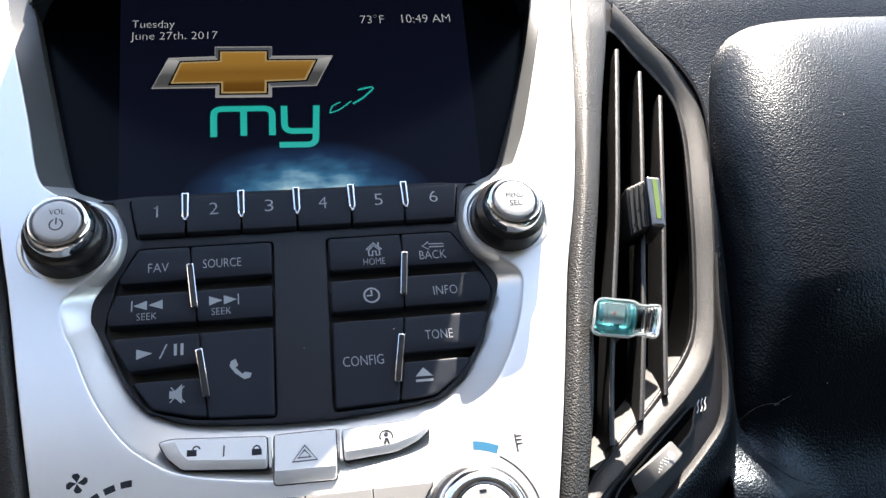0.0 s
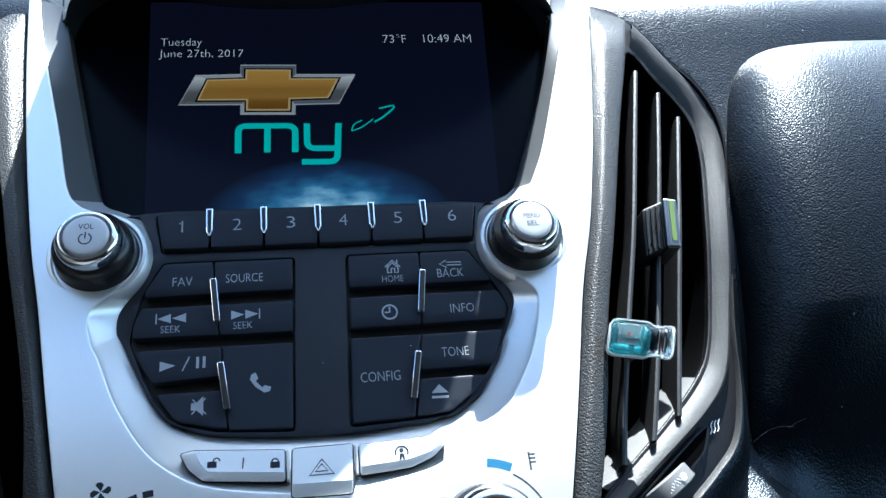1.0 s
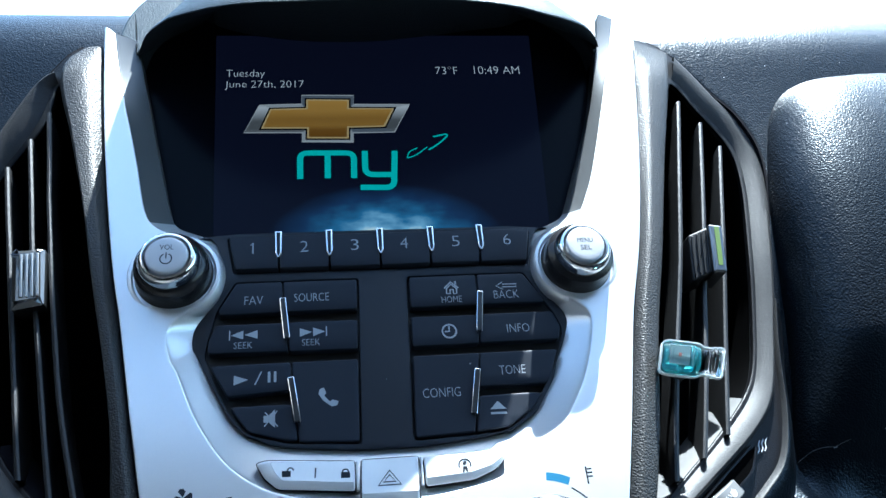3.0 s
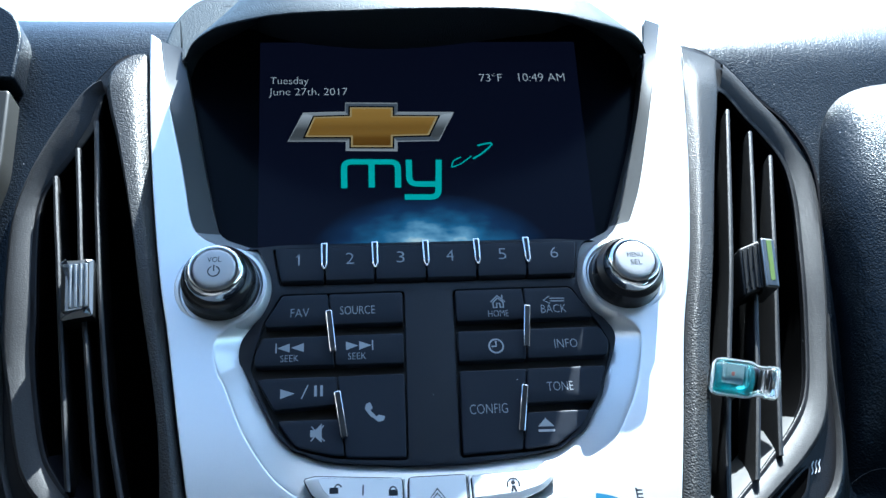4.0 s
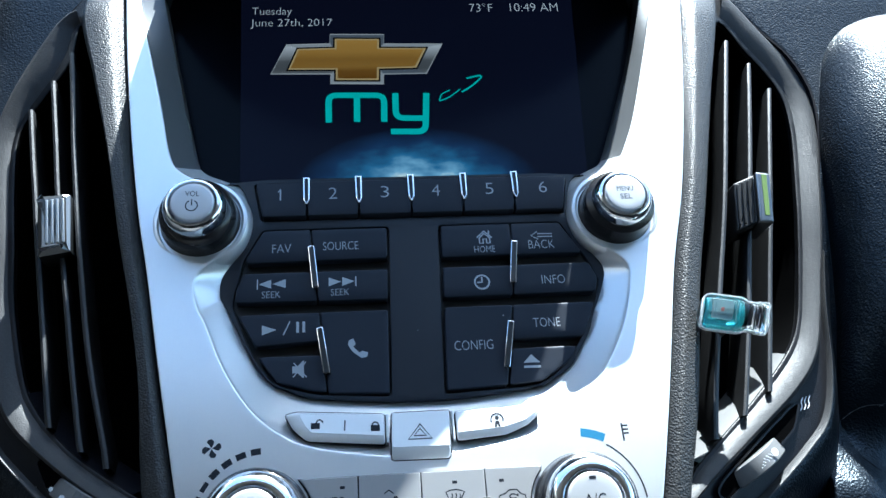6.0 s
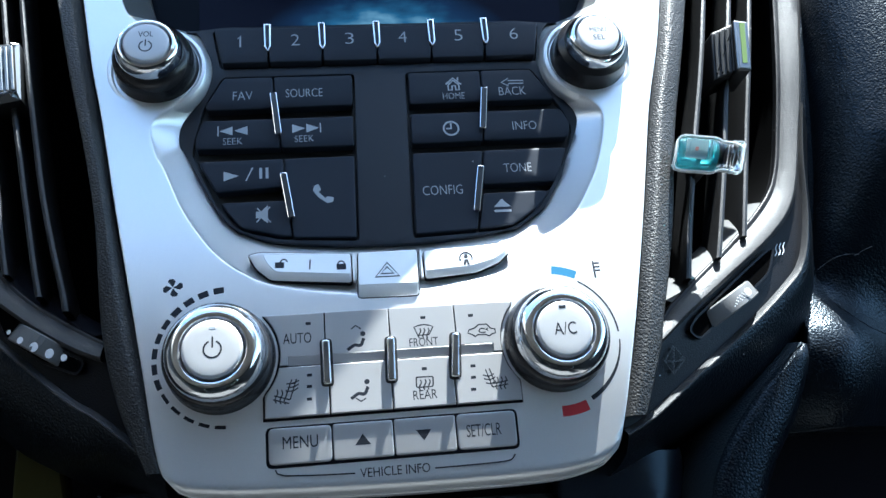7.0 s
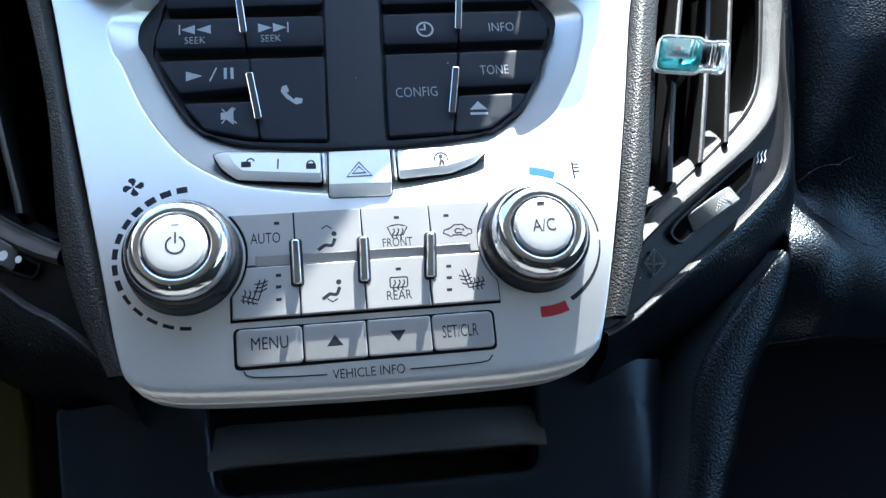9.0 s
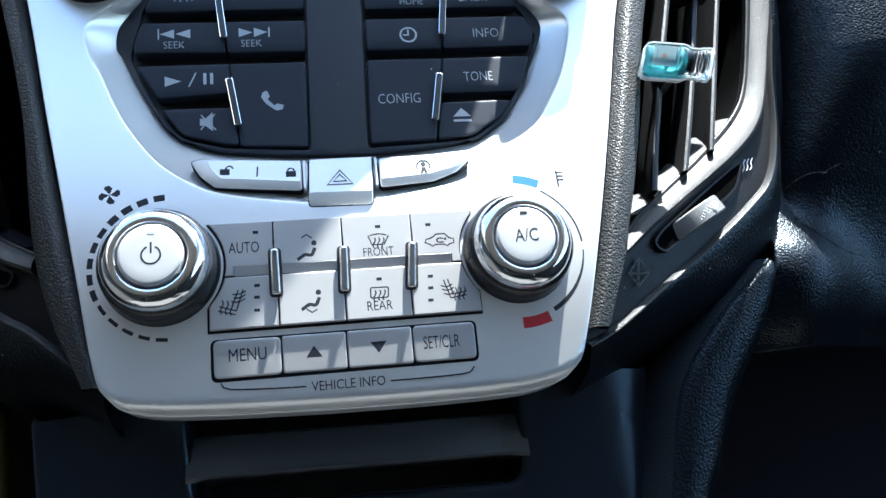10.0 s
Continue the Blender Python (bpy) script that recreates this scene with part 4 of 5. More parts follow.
# ---- knobs ----
def knob(name, u, v, base, body, crown, cap_r, y0, height, label):
    """A turning knob: dark tapered body, bright crown ring and a pressable silver cap."""
    k = thing(name, (u, y0, v), label, "knob", "knobs of the centre stack")
    top = y0 - height
    bm = bmesh.new()
    lathe(bm, u, v, [(base + 0.4, y0 + 2), (base + 0.4, y0 - 0.3), (base + 0.1, y0 - 1.0), (base - 0.2, y0 - height * 0.3), (body, y0 - height * 0.52), (crown + 0.7, top + 5.4), (crown + 0.2, top + 5.1), (crown - 0.6, top + 5.6), (crown - 1, y0)])
    part("body", bm, GLOSS, k)
    bm = bmesh.new()
    seat = cap_r + 0.28 * (crown - cap_r)
    swell = [(seat + (crown + 0.25 - seat) * math.sin(radians(q)), top + 0.25 + 4.9 * (1 - math.cos(radians(q)))) for q in range(90, -1, -10)]
    lathe(bm, u, v, [(crown - 0.4, top + 6.2), *swell, (cap_r + 0.9, top + 0.45), (cap_r + 0.6, top + 0.9), (cap_r + 0.3, top + 1.4), (cap_r + 0.25, top + 4)])
    part("crown_ring", bm, CHROME, k, "polished chrome ring")
    bm = bmesh.new()
    lathe(bm, u, v, [(0, top - 0.25), (cap_r * 0.6, top - 0.22), (cap_r * 0.88, top - 0.16), (cap_r - 0.5, top - 0.08), (cap_r - 0.12, top + 0.25), (cap_r, top + 0.9), (cap_r, top + 4)])
    cap = part("cap", bm, CAP_PAINT, k, "silver push cap")
    return k, cap, top - 0.27


k1, cap1, yc = knob("volume_knob", -73, 27, 13.1, 12.3, 10.2, 7.2, -1.5, 14.5, "black volume knob with chrome ring and silver cap")
lettering("VOL", -73, 30.0, 4.6, 2.0, yc, INK, cap1)
icon(cap1, INK, yc, (), [arc(-73, 25.6, 1.9, 115, 425, 20), [(-73, 25.6), (-73, 28)]], 0.4)
k2, cap2, yc = knob("menu_knob", 73.6, 26.5, 13.1, 12.3, 10.2, 7.2, -1.5, 13.8, "black menu knob with chrome ring and silver cap")
lettering("MENU", 73.6, 28.1, 5.8, 1.9, yc, INK, cap2)
lettering("SEL", 73.6, 25.1, 4.2, 2.0, yc, INK, cap2)
k3, cap3, yc = knob("fan_knob", -50.5, -74.4, 15.3, 14.7, 13.3, 8.1, -9.5, 13.8, "black fan speed knob with chrome ring and silver cap")
icon(cap3, INK, yc, (), [arc(-50.3, -74.6, 2.3, 115, 425, 20), [(-50.3, -74.2), (-50.3, -71.2)]], 0.45)
bm = bmesh.new()
prism(bm, rect(-51.2, -69.2, -49.4, -68.4, 0.2), yc, 0.2, 0.05, 1)
part("indicator_window", bm, PRINT, cap3)
k4, cap4, yc = knob("temperature_knob", 45.7, -75.3, 15.3, 14.7, 13.3, 8.1, -9.5, 13.2, "black temperature knob with chrome ring and silver cap")
lettering("A/C", 45.7, -75.2, 6.4, 3.6, yc, INK, cap4)
bm = bmesh.new()
prism(bm, rect(44.7, -69.4, 46.7, -68.5, 0.2), yc, 0.2, 0.05, 1)
part("indicator_window", bm, INK, cap4)
for name, u, v in (("knob_collar", -73, 27), ("knob_collar", 73.6, 26.6)):
    bm = bmesh.new()
    lathe(bm, u, v, [(17.6, 2.5), (16.6, -0.6), (15.7, -1.7), (14.6, -1.9), (14.0, -1.2), (13.9, 1)])
    part(name, bm, SILVER, stack)

# ---- door lock and hazard keys ----
FY = lambda u, v: face_y(v)
locks = thing("switch_row", (-2, -6, -50), "row of silver door lock and hazard switches", "switch")
def rocker(name, upper, outline, y0, ridge, gap, label):
    """A switch with a pale face and flanks that slope back to the silver face, in a thin dark joint."""
    tilt = lambda u, v: y0 + 0.15 * (v - ridge)
    face, foot = rounded(upper, 0.5, 3), rounded(outline, 1.1, 3)
    bm = bmesh.new()
    prism(bm, inset(face, 0.02), -0.03, 2, 0.12, 2, yf=tilt)
    ob = part(name, bm, SWITCH_PAINT, locks, label)
    bm = bmesh.new()
    rows = [ring(bm, face, lambda u, v: tilt(u, v) + 0.04)]
    rows.append(ring(bm, [a.lerp(b, 0.94) for a, b in zip(face, foot)], lambda u, v: min(face_y(v) - 0.35, tilt(u, v) + 2)))
    rows.append(ring(bm, foot, lambda u, v: face_y(v) - 0.1))
    rows.append(ring(bm, foot, lambda u, v: face_y(v) + 2))
    for a, b in zip(rows, rows[1:]):
        bridge(bm, a, b)
    part("lower_flank", bm, SWITCH_PAINT, ob, sharp=60)
    bm = bmesh.new()
    prism(bm, inset(foot, -gap), -0.06, 4, 0.05, 1, yf=FY)
    part("gap", bm, CARPET, ob)
    return ob


kl = rocker("lock_key", [(-38.7, -43.3), (-37.2, -46.6), (-34.8, -49.4), (-13.0, -51.5), (-12.8, -44.7), (-38.0, -43.2)],
            [(-43, -43.2), (-40.4, -48.0), (-36.3, -51.7), (-12.7, -53.9), (-12.6, -44.5), (-39.5, -42.5)], -10.1, -50, 0.26, "silver lock and unlock switch")
kh = rocker("hazard_key", [(-10.4, -44.5), (-10.8, -55.3), (6.8, -55.5), (7.2, -44.5)],
            [(-10.5, -44.4), (-11, -58.8), (6.7, -59.1), (7.4, -44.4)], -10.9, -55.4, 0.34, "silver hazard light switch")
kc = rocker("child_lock_key", [(9.5, -51.7), (9.4, -45.0), (24, -44.7), (35.9, -43.9), (34.6, -46.2), (30.6, -48.9), (23.6, -50.8)],
            [(9.2, -54.1), (9.1, -44.8), (24, -44.5), (36.6, -43.5), (35.9, -46.4), (31.7, -50.2), (24.6, -53)], -9.8, -50, 0.14, "silver child lock switch")
for u in (-11.95, 8.25):      # upright lips beside the hazard key
    bm = bmesh.new()
    prism(bm, rounded([(u - 0.36, -53.6), (u + 0.36, -53.7), (u + 0.36, -44.6), (u - 0.36, -44.6)], 0.3, 3), -1.0, 3, 0.3, 3, yf=FY)
    part("guide_lip", bm, SILVER, locks)
LY = lambda u, v: 0.15 * (v + 50)
HY = lambda u, v: 0.15 * (v + 55.4)
icon(kl, INK, -10.17, [[(-35, -48.2), (-35, -46.3), (-32.3, -46.4), (-32.3, -48.3)], [(-17, -49.8), (-17, -47.9), (-14.2, -48), (-14.2, -49.9)]],
     [arc(-32.4, -46.4, 0.95, 0, 180, 8), arc(-15.6, -48, 0.95, 0, 180, 8), [(-24.9, -49.2), (-24.7, -46)]], 0.42, yf=LY)
icon(kh, INK, -11.02, (), (), 0.5, [[(-5.7, -53), (1.4, -53), (-2.0, -48.4)], [(-4.0, -52), (-0.3, -52), (-2.1, -49.8)]], yf=HY)
icon(kc, INK, -9.93, [disc(21.9, -47.7, 0.7), [(20.9, -50.6), (21.3, -48.7), (22.5, -48.7), (22.9, -50.6), (22.2, -50.6), (21.9, -49.6), (21.6, -50.6)]], [arc(21.9, -48.3, 1.9, -25, 205, 16)], 0.5, yf=LY)

# ---- climate keys ----
KY = lambda u, v: -10.4
MY = lambda u, v: -9.85 - 0.085 * (v + 95)
BY = base_y
climate = thing("climate_control_panel", (-2, -10, -84), "silver climate control keys with chrome bars", "control panel")
def left_cut(v):
    d = v + 74.4
    return max(-38.3, -50.3 + math.sqrt(max(0, 16.5 ** 2 - d * d))) if abs(d) < 16.5 else -38.3
def right_cut(v):
    d = v + 75.2
    return min(33.6, 45.7 - math.sqrt(max(0, 16.5 ** 2 - d * d))) if abs(d) < 16.5 else 33.6
bm = bmesh.new()
prism(bm, [Vector((left_cut(v) - 0.65, v)) for v in np.linspace(-62.75, -92.85, 24)] + [Vector((right_cut(v) + 0.35, v)) for v in np.linspace(-92.85, -62.75, 24)], -0.12, 3, 0.05, 1, yf=FY)
part("key_gap", bm, CARPET, climate)
bm = bmesh.new()
prism(bm, rect(-38.4, -105.4, 31.7, -94.4, 1.8), -0.12, 3, 0.05, 1, yf=BY)
part("key_gap", bm, CARPET, climate)
COLS = [(-38, -21.4), (-21.0, -2.9), (-2.5, 16.2), (16.6, 33.4)]
COLS_LOW = [(-38, -20.7), (-20.3, -3.2), (-2.8, 14.6), (15.0, 33.4)]
names = (("auto_key", "vent_key", "front_defrost_key", "recirculate_key"), ("driver_seat_heat_key", "floor_key", "rear_defrost_key", "passenger_seat_heat_key"))
ck = {}
NOTCH_L, NOTCH_R, NV = -31.8, 26.9, -75.3
for c in range(4):
    a, d = COLS[c]
    poly = [(left_cut(v), v) for v in np.linspace(-63.0, -77.7, 14)] + [(NOTCH_L, -77.7), (NOTCH_L, NV), (d, NV), (d, -63.0)] if c == 0 else None
    if c == 3:
        poly = [(a, -63.0), (a, NV), (NOTCH_R, NV), (NOTCH_R, -77.7)] + [(right_cut(v), v) for v in np.linspace(-77.7, -63.0, 14)]
    elif c:
        poly = [(a, -63.0), (a, NV), (d, NV), (d, -63.0)]
    bm = bmesh.new()
    prism(bm, [Vector(p) for p in poly], -0.85, 4, 0.2, 2, yf=KY)
    ck[names[0][c]] = part(names[0][c], bm, SILVER_KEY, climate)
    bm = bmesh.new()
    lo_u, hi_u = (NOTCH_L + 0.1 if c == 0 else a), (NOTCH_R - 0.1 if c == 3 else d)
    prism(bm, [Vector(p) for p in ((lo_u, NV), (lo_u, -77.9), (hi_u, -77.9), (hi_u, NV))], -0.35, 3, 0.05, 1, yf=lambda u, v: KY(u, v) + 0.2 * (-77.9 - v))
    part("finger_scoop", bm, SILVER_KEY, ck[names[0][c]])
    a, d = COLS_LOW[c]
    poly = [(a, -78.2), (a, -92.1), (d, -92.1), (d, -78.2)]
    if c == 0:
        poly = [(left_cut(v), v) for v in np.linspace(-78.2, -92.1, 14)] + [(d, -92.1), (d, -78.2)]
    if c == 3:
        poly = [(a, -78.2), (a, -92.1)] + [(right_cut(v), v) for v in np.linspace(-92.1, -78.2, 14)]
    bm = bmesh.new()
    prism(bm, [Vector(p) for p in poly], -0.85, 4, 0.3, 3, yf=KY)
    ck[names[1][c]] = part(names[1][c], bm, SILVER_KEY, climate)
mk = {}
for name, a, b, w in (("menu_key", -37.6, -20.5, ""), ("up_key", -20.1, -3.6, ""), ("down_key", -3.2, 13.9, ""), ("set_key", 14.3, 31, "")):
    mk[name] = key(name, [(a, -94.8), (a, -104.5), (b, -104.6), (b, -94.9)], -0.6, 4, SILVER_KEY, climate, r=1.4 if name in ("menu_key", "set_key") else 0.7, bev=0.3, yf=MY)
YC = -0.862
for words, u, v, w, h, k in (("AUTO", -29, -70.1, 8, 3.1, ck["auto_key"]), ("FRONT", 6.9, -73.6, 8.3, 2.5, ck["front_defrost_key"]), ("REAR", 6.1, -88.7, 6.8, 2.6, ck["rear_defrost_key"]),
                             ("MENU", -29, -98.9, 9.6, 3.3, mk["menu_key"]), ("SET/CLR", 21.8, -99.6, 9.8, 3.4, mk["set_key"])):
    lettering(words, u, v, w, h, YC if k in ck.values() else -0.612, INK, k, yf=KY if k in ck.values() else MY)
icon(mk["up_key"], INK, -0.612, [[(-14.2, -101), (-9.8, -101), (-12, -98)]], yf=MY)
icon(mk["down_key"], INK, -0.612, [[(2.7, -98.2), (7.1, -98.2), (4.9, -101.2)]], yf=MY)
def seated(k, u, v, chevron, tip):
    icon(k, INK, YC, [disc(u + 1.9, v + 1.8, 0.75)], [rounded([(u - 2.7, v - 2.7), (u - 0.6, v - 1.3), (u + 1.2, v - 1.8), (u + 2.1, v + 0.4)], [0, 0.5, 0.8, 0])], 0.95, yf=KY)
    icon(k, INK, YC, (), [[(u - 1.4, chevron), (u, tip), (u + 1.4, chevron - 0.2)]], 0.38, yf=KY)
seated(ck["vent_key"], -12.3, -71.8, -68.4, -67.5)
seated(ck["floor_key"], -11.9, -85.7, -88.3, -89.3)
def heat(u, v, h=2.9):
    return smooth_loop([(u, v), (u - 0.3, v + h * 0.25), (u + 0.1, v + h * 0.5), (u + 0.5, v + h * 0.75), (u + 0.25, v + h)], 0.3, False)
icon(ck["front_defrost_key"], INK, YC, (), [heat(5.8, -72.5), heat(7.0, -72.5), heat(8.2, -72.6)], 0.38, [[(4.4, -69.1), (5.6, -68.7), (7.3, -68.5), (8.8, -68.8), (9.9, -69.3), (8.6, -71.6), (5.3, -71.6)]], yf=KY)
icon(ck["rear_defrost_key"], INK, YC, (), [heat(4.8, -87.4), heat(6.1, -87.4), heat(7.3, -87.4)], 0.38, [rounded([(3.9, -83.7), (8.7, -83.8), (8.5, -86.6), (3.8, -86.6)], 0.5)], yf=KY)
icon(ck["recirculate_key"], INK, YC, [[(25.9, -70.6), (25.9, -71.7), (25.0, -71.1)]], [smooth_loop([(25.0, -71.0), (23.9, -70.8), (23.2, -71.4), (23.7, -72), (25.2, -72.0)], 0.3, False)], 0.4, [[(19.9, -71.9), (20.3, -71.0), (21.9, -70.6), (23.2, -69.6), (25.6, -69.6), (26.7, -70.9), (27.9, -71.2), (28.0, -72.4), (26.9, -72.6), (26.1, -73.2), (25.2, -72.7), (22.7, -72.6), (22.0, -73.1), (21.2, -72.5)]], yf=KY)
icon(ck["driver_seat_heat_key"], INK, YC, (), [[(-35.7, -86), (-31.4, -87.4)], [(-36, -87.1), (-31.6, -88.4)], [(-31.4, -87.4), (-29.5, -81.7)], [(-32.6, -86.6), (-30.8, -81.8)], heat(-35.2, -88.1, 3.8), heat(-33.9, -88.4, 3.9), heat(-32.7, -88.6, 4),
     smooth_loop([(-32.3, -82.9), (-30.6, -82.9), (-28.8, -82.2)], 0.5, False), smooth_loop([(-32, -83.9), (-30.4, -83.9), (-28.9, -83.1)], 0.5, False), smooth_loop([(-31.9, -85), (-30.5, -85), (-29.1, -84.2)], 0.5, False)], 0.36, yf=KY)
icon(ck["passenger_seat_heat_key"], INK, YC, (), [[(25.4, -88.1), (29.9, -87.5)], [(25.7, -87.1), (30, -86.5)], [(25.4, -88.1), (23.9, -82.9)], [(26.2, -87), (25, -82.7)], heat(26.7, -88.9, 3.6), heat(27.9, -88.9, 3.6), heat(29.1, -88.8, 3.6),
     smooth_loop([(23, -84.4), (24.6, -84.9), (26.2, -84.2)], 0.5, False), smooth_loop([(23.2, -85.5), (24.8, -85.9), (26.5, -85.2)], 0.5, False), smooth_loop([(23.6, -86.7), (25.1, -87.1), (26.6, -86.3)], 0.5, False)], 0.36, yf=KY)
for k, spots in ((ck["auto_key"], [(-25.8, -66)]), (ck["front_defrost_key"], [(7.2, -66.4)]), (ck["recirculate_key"], [(21.2, -66.7)]), (ck["rear_defrost_key"], [(6.4, -81.4)]),
                 (ck["driver_seat_heat_key"], [(-25.9, -80.9), (-26, -84.1), (-26.1, -87.6)]), (ck["passenger_seat_heat_key"], [(20.4, -81.6), (20.2, -84.9), (19.9, -88.3)])):
    for u, v in spots:
        bm = bmesh.new()
        prism(bm, rect(u - 0.75, v - 0.45, u + 0.75, v + 0.45, 0.15), YC, 0.1, 0.03, 1, yf=KY)
        part("indicator_window", bm, INK, k)
for a, b in (((-21.0, -71.3), (-20.9, -84.0)), ((-2.6, -71.8), (-3.0, -84.4)), ((16.2, -71.8), (15.0, -84.6))):
    bm = bmesh.new()
    prism(bm, rounded([(a[0] - 1.75, a[1] + 0.5), (a[0] + 1.75, a[1] + 0.5), (b[0] + 1.8, b[1] - 0.5), (b[0] - 1.8, b[1] - 0.5)], 1.3), -1.0, 1, 0.1, 1, yf=KY)
    part("bar_surround", bm, DARK, climate)
    bm = bmesh.new()
    prism(bm, rounded([(a[0] - 1.1, a[1]), (a[0] + 1.1, a[1]), (b[0] + 1.15, b[1]), (b[0] - 1.15, b[1])], 0.8), -2.5, 3, 0.5, 3, yf=KY)
    bar = part("chrome_bar", bm, CHROME, climate, "chrome bar between climate keys")
    bm = bmesh.new()
    prism(bm, rounded([(a[0] - 0.65, a[1] - 0.6), (a[0] + 0.65, a[1] - 0.6), (b[0] + 0.7, b[1] + 0.6), (b[0] - 0.7, b[1] + 0.6)], 0.4), -2.6, 0.3, 0.1, 2, yf=KY)
    part("bar_inlay", bm, SATIN, bar)

# printed scales on the bezel
prints = thing("bezel_print", (0, -10.6, -80), "dark printed scales and symbols on the silver bezel", "print")
for k in range(14):
    a = 93 + k * 12.9
    wd = 1.9 if k < 4 else 1.45 if k < 9 else 0.95
    icon(prints, INK, -0.03, (), [arc(-48.7, -73.6, 19.8, a, a + 8.6, 4)], wd, yf=FY, name="scale_dash")
icon(prints, INK, -0.03, [[(-64.2 + r * math.cos(q + w), -52.2 + r * math.sin(q + w)) for r, w in ((0.1, 0), (1.0, -0.75), (2.1, -0.75), (2.8, -0.4), (2.95, 0.0), (2.5, 0.28), (1.3, 0.2))] for q in (0.4, 1.97, 3.54, 5.11)], yf=FY, name="fan_symbol")
icon(prints, BLUE_INK, -0.03, (), [arc(45.3, -75.2, 21.7, 84, 64, 8)], 2.6, yf=FY, name="cold_mark")
icon(prints, RED_INK, -0.03, (), [arc(45.3, -75.6, 20.6, -91, -69, 8)], 3.0, yf=FY, name="hot_mark")
for a0, a1, w0, w1 in ((59, 3, 0.5, 0.5), (-4, -62, 0.4, 1.3)):
    for k in range(8):
        b0, b1 = a0 + (a1 - a0) * k / 8, a0 + (a1 - a0) * (k + 1.03) / 8
        if k == 0:
            bm = bmesh.new()
        stroke(bm, arc(44.6, -75.2, 20.3, b0, b1, 4), w0 + (w1 - w0) * k / 7, -0.03, 0.1, False, FY)
    part("scale_arc", bm, INK, prints)
icon(prints, INK, -0.03, (), [[(60.9, -57), (60.9, -51.4)], [(61, -52.2), (62.8, -52.2)], [(61, -53.4), (62.8, -53.4)], [(61, -54.6), (62.8, -54.6)]], 0.55, yf=FY, name="thermometer_symbol")
lettering("VEHICLE INFO", -3.6, -108.4, 19.2, 2.5, -0.32, INK, prints, yf=BY)
for ln in ([(-36, -105.7), (-35.4, -106.8), (-33.6, -107.4), (-24, -108), (-14.6, -108.3)], [(7.4, -108.7), (18, -108.7), (27, -108.5), (29.2, -107.9), (30, -106.8)]):
    icon(prints, INK, -0.26, (), [smooth_loop(ln, 1, False)], 0.38, yf=BY, name="underline")

# ---- side vents ----
OPEN_R = [(141.9, 129), (154.5, 117.4), (166.4, 98.3), (166.9, 78), (158.7, 43.3), (149.7, 10), (142, -12.4), (133, -25.5), (115, -41.8), (97.7, -55.3), (84.9, -65.6), (80, -70.5),
          (85.7, -57), (91.9, -36.7), (99.5, -6), (109.4, 26.4), (126.4, 82.2)]
FRAME_R = [(146.6, 145.6), (162, 126), (173, 111), (177.2, 94), (174.5, 73), (167.5, 46.6), (158.8, 14.5), (152.6, -8), (144, -27.4), (131, -40.8), (108.7, -56.5), (90.5, -69.1), (79, -78)]
OPEN_L = [(-128.4, 125), (-130.5, 108), (-137.6, 96.3), (-145.4, 84.6), (-148.4, 74.6), (-146.2, 53.7), (-141.7, 27.1), (-138.3, 5.2), (-131, -20), (-124.5, -32.5), (-109.6, -48.2), (-84.4, -65),
          (-84, -62), (-88.5, -29.4), (-92.3, -10.4), (-99.4, 18.9), (-108, 56.8), (-119, 96.2)]
FRAME_L = [(-128.3, 129.5), (-137.5, 122), (-147.4, 105.5), (-153.6, 88.5), (-156.2, 68.8), (-153.6, 44), (-150, 20), (-146, -1.6), (-139.5, -23), (-131.5, -38), (-112, -55), (-95, -66.4), (-84.5, -71.5)]


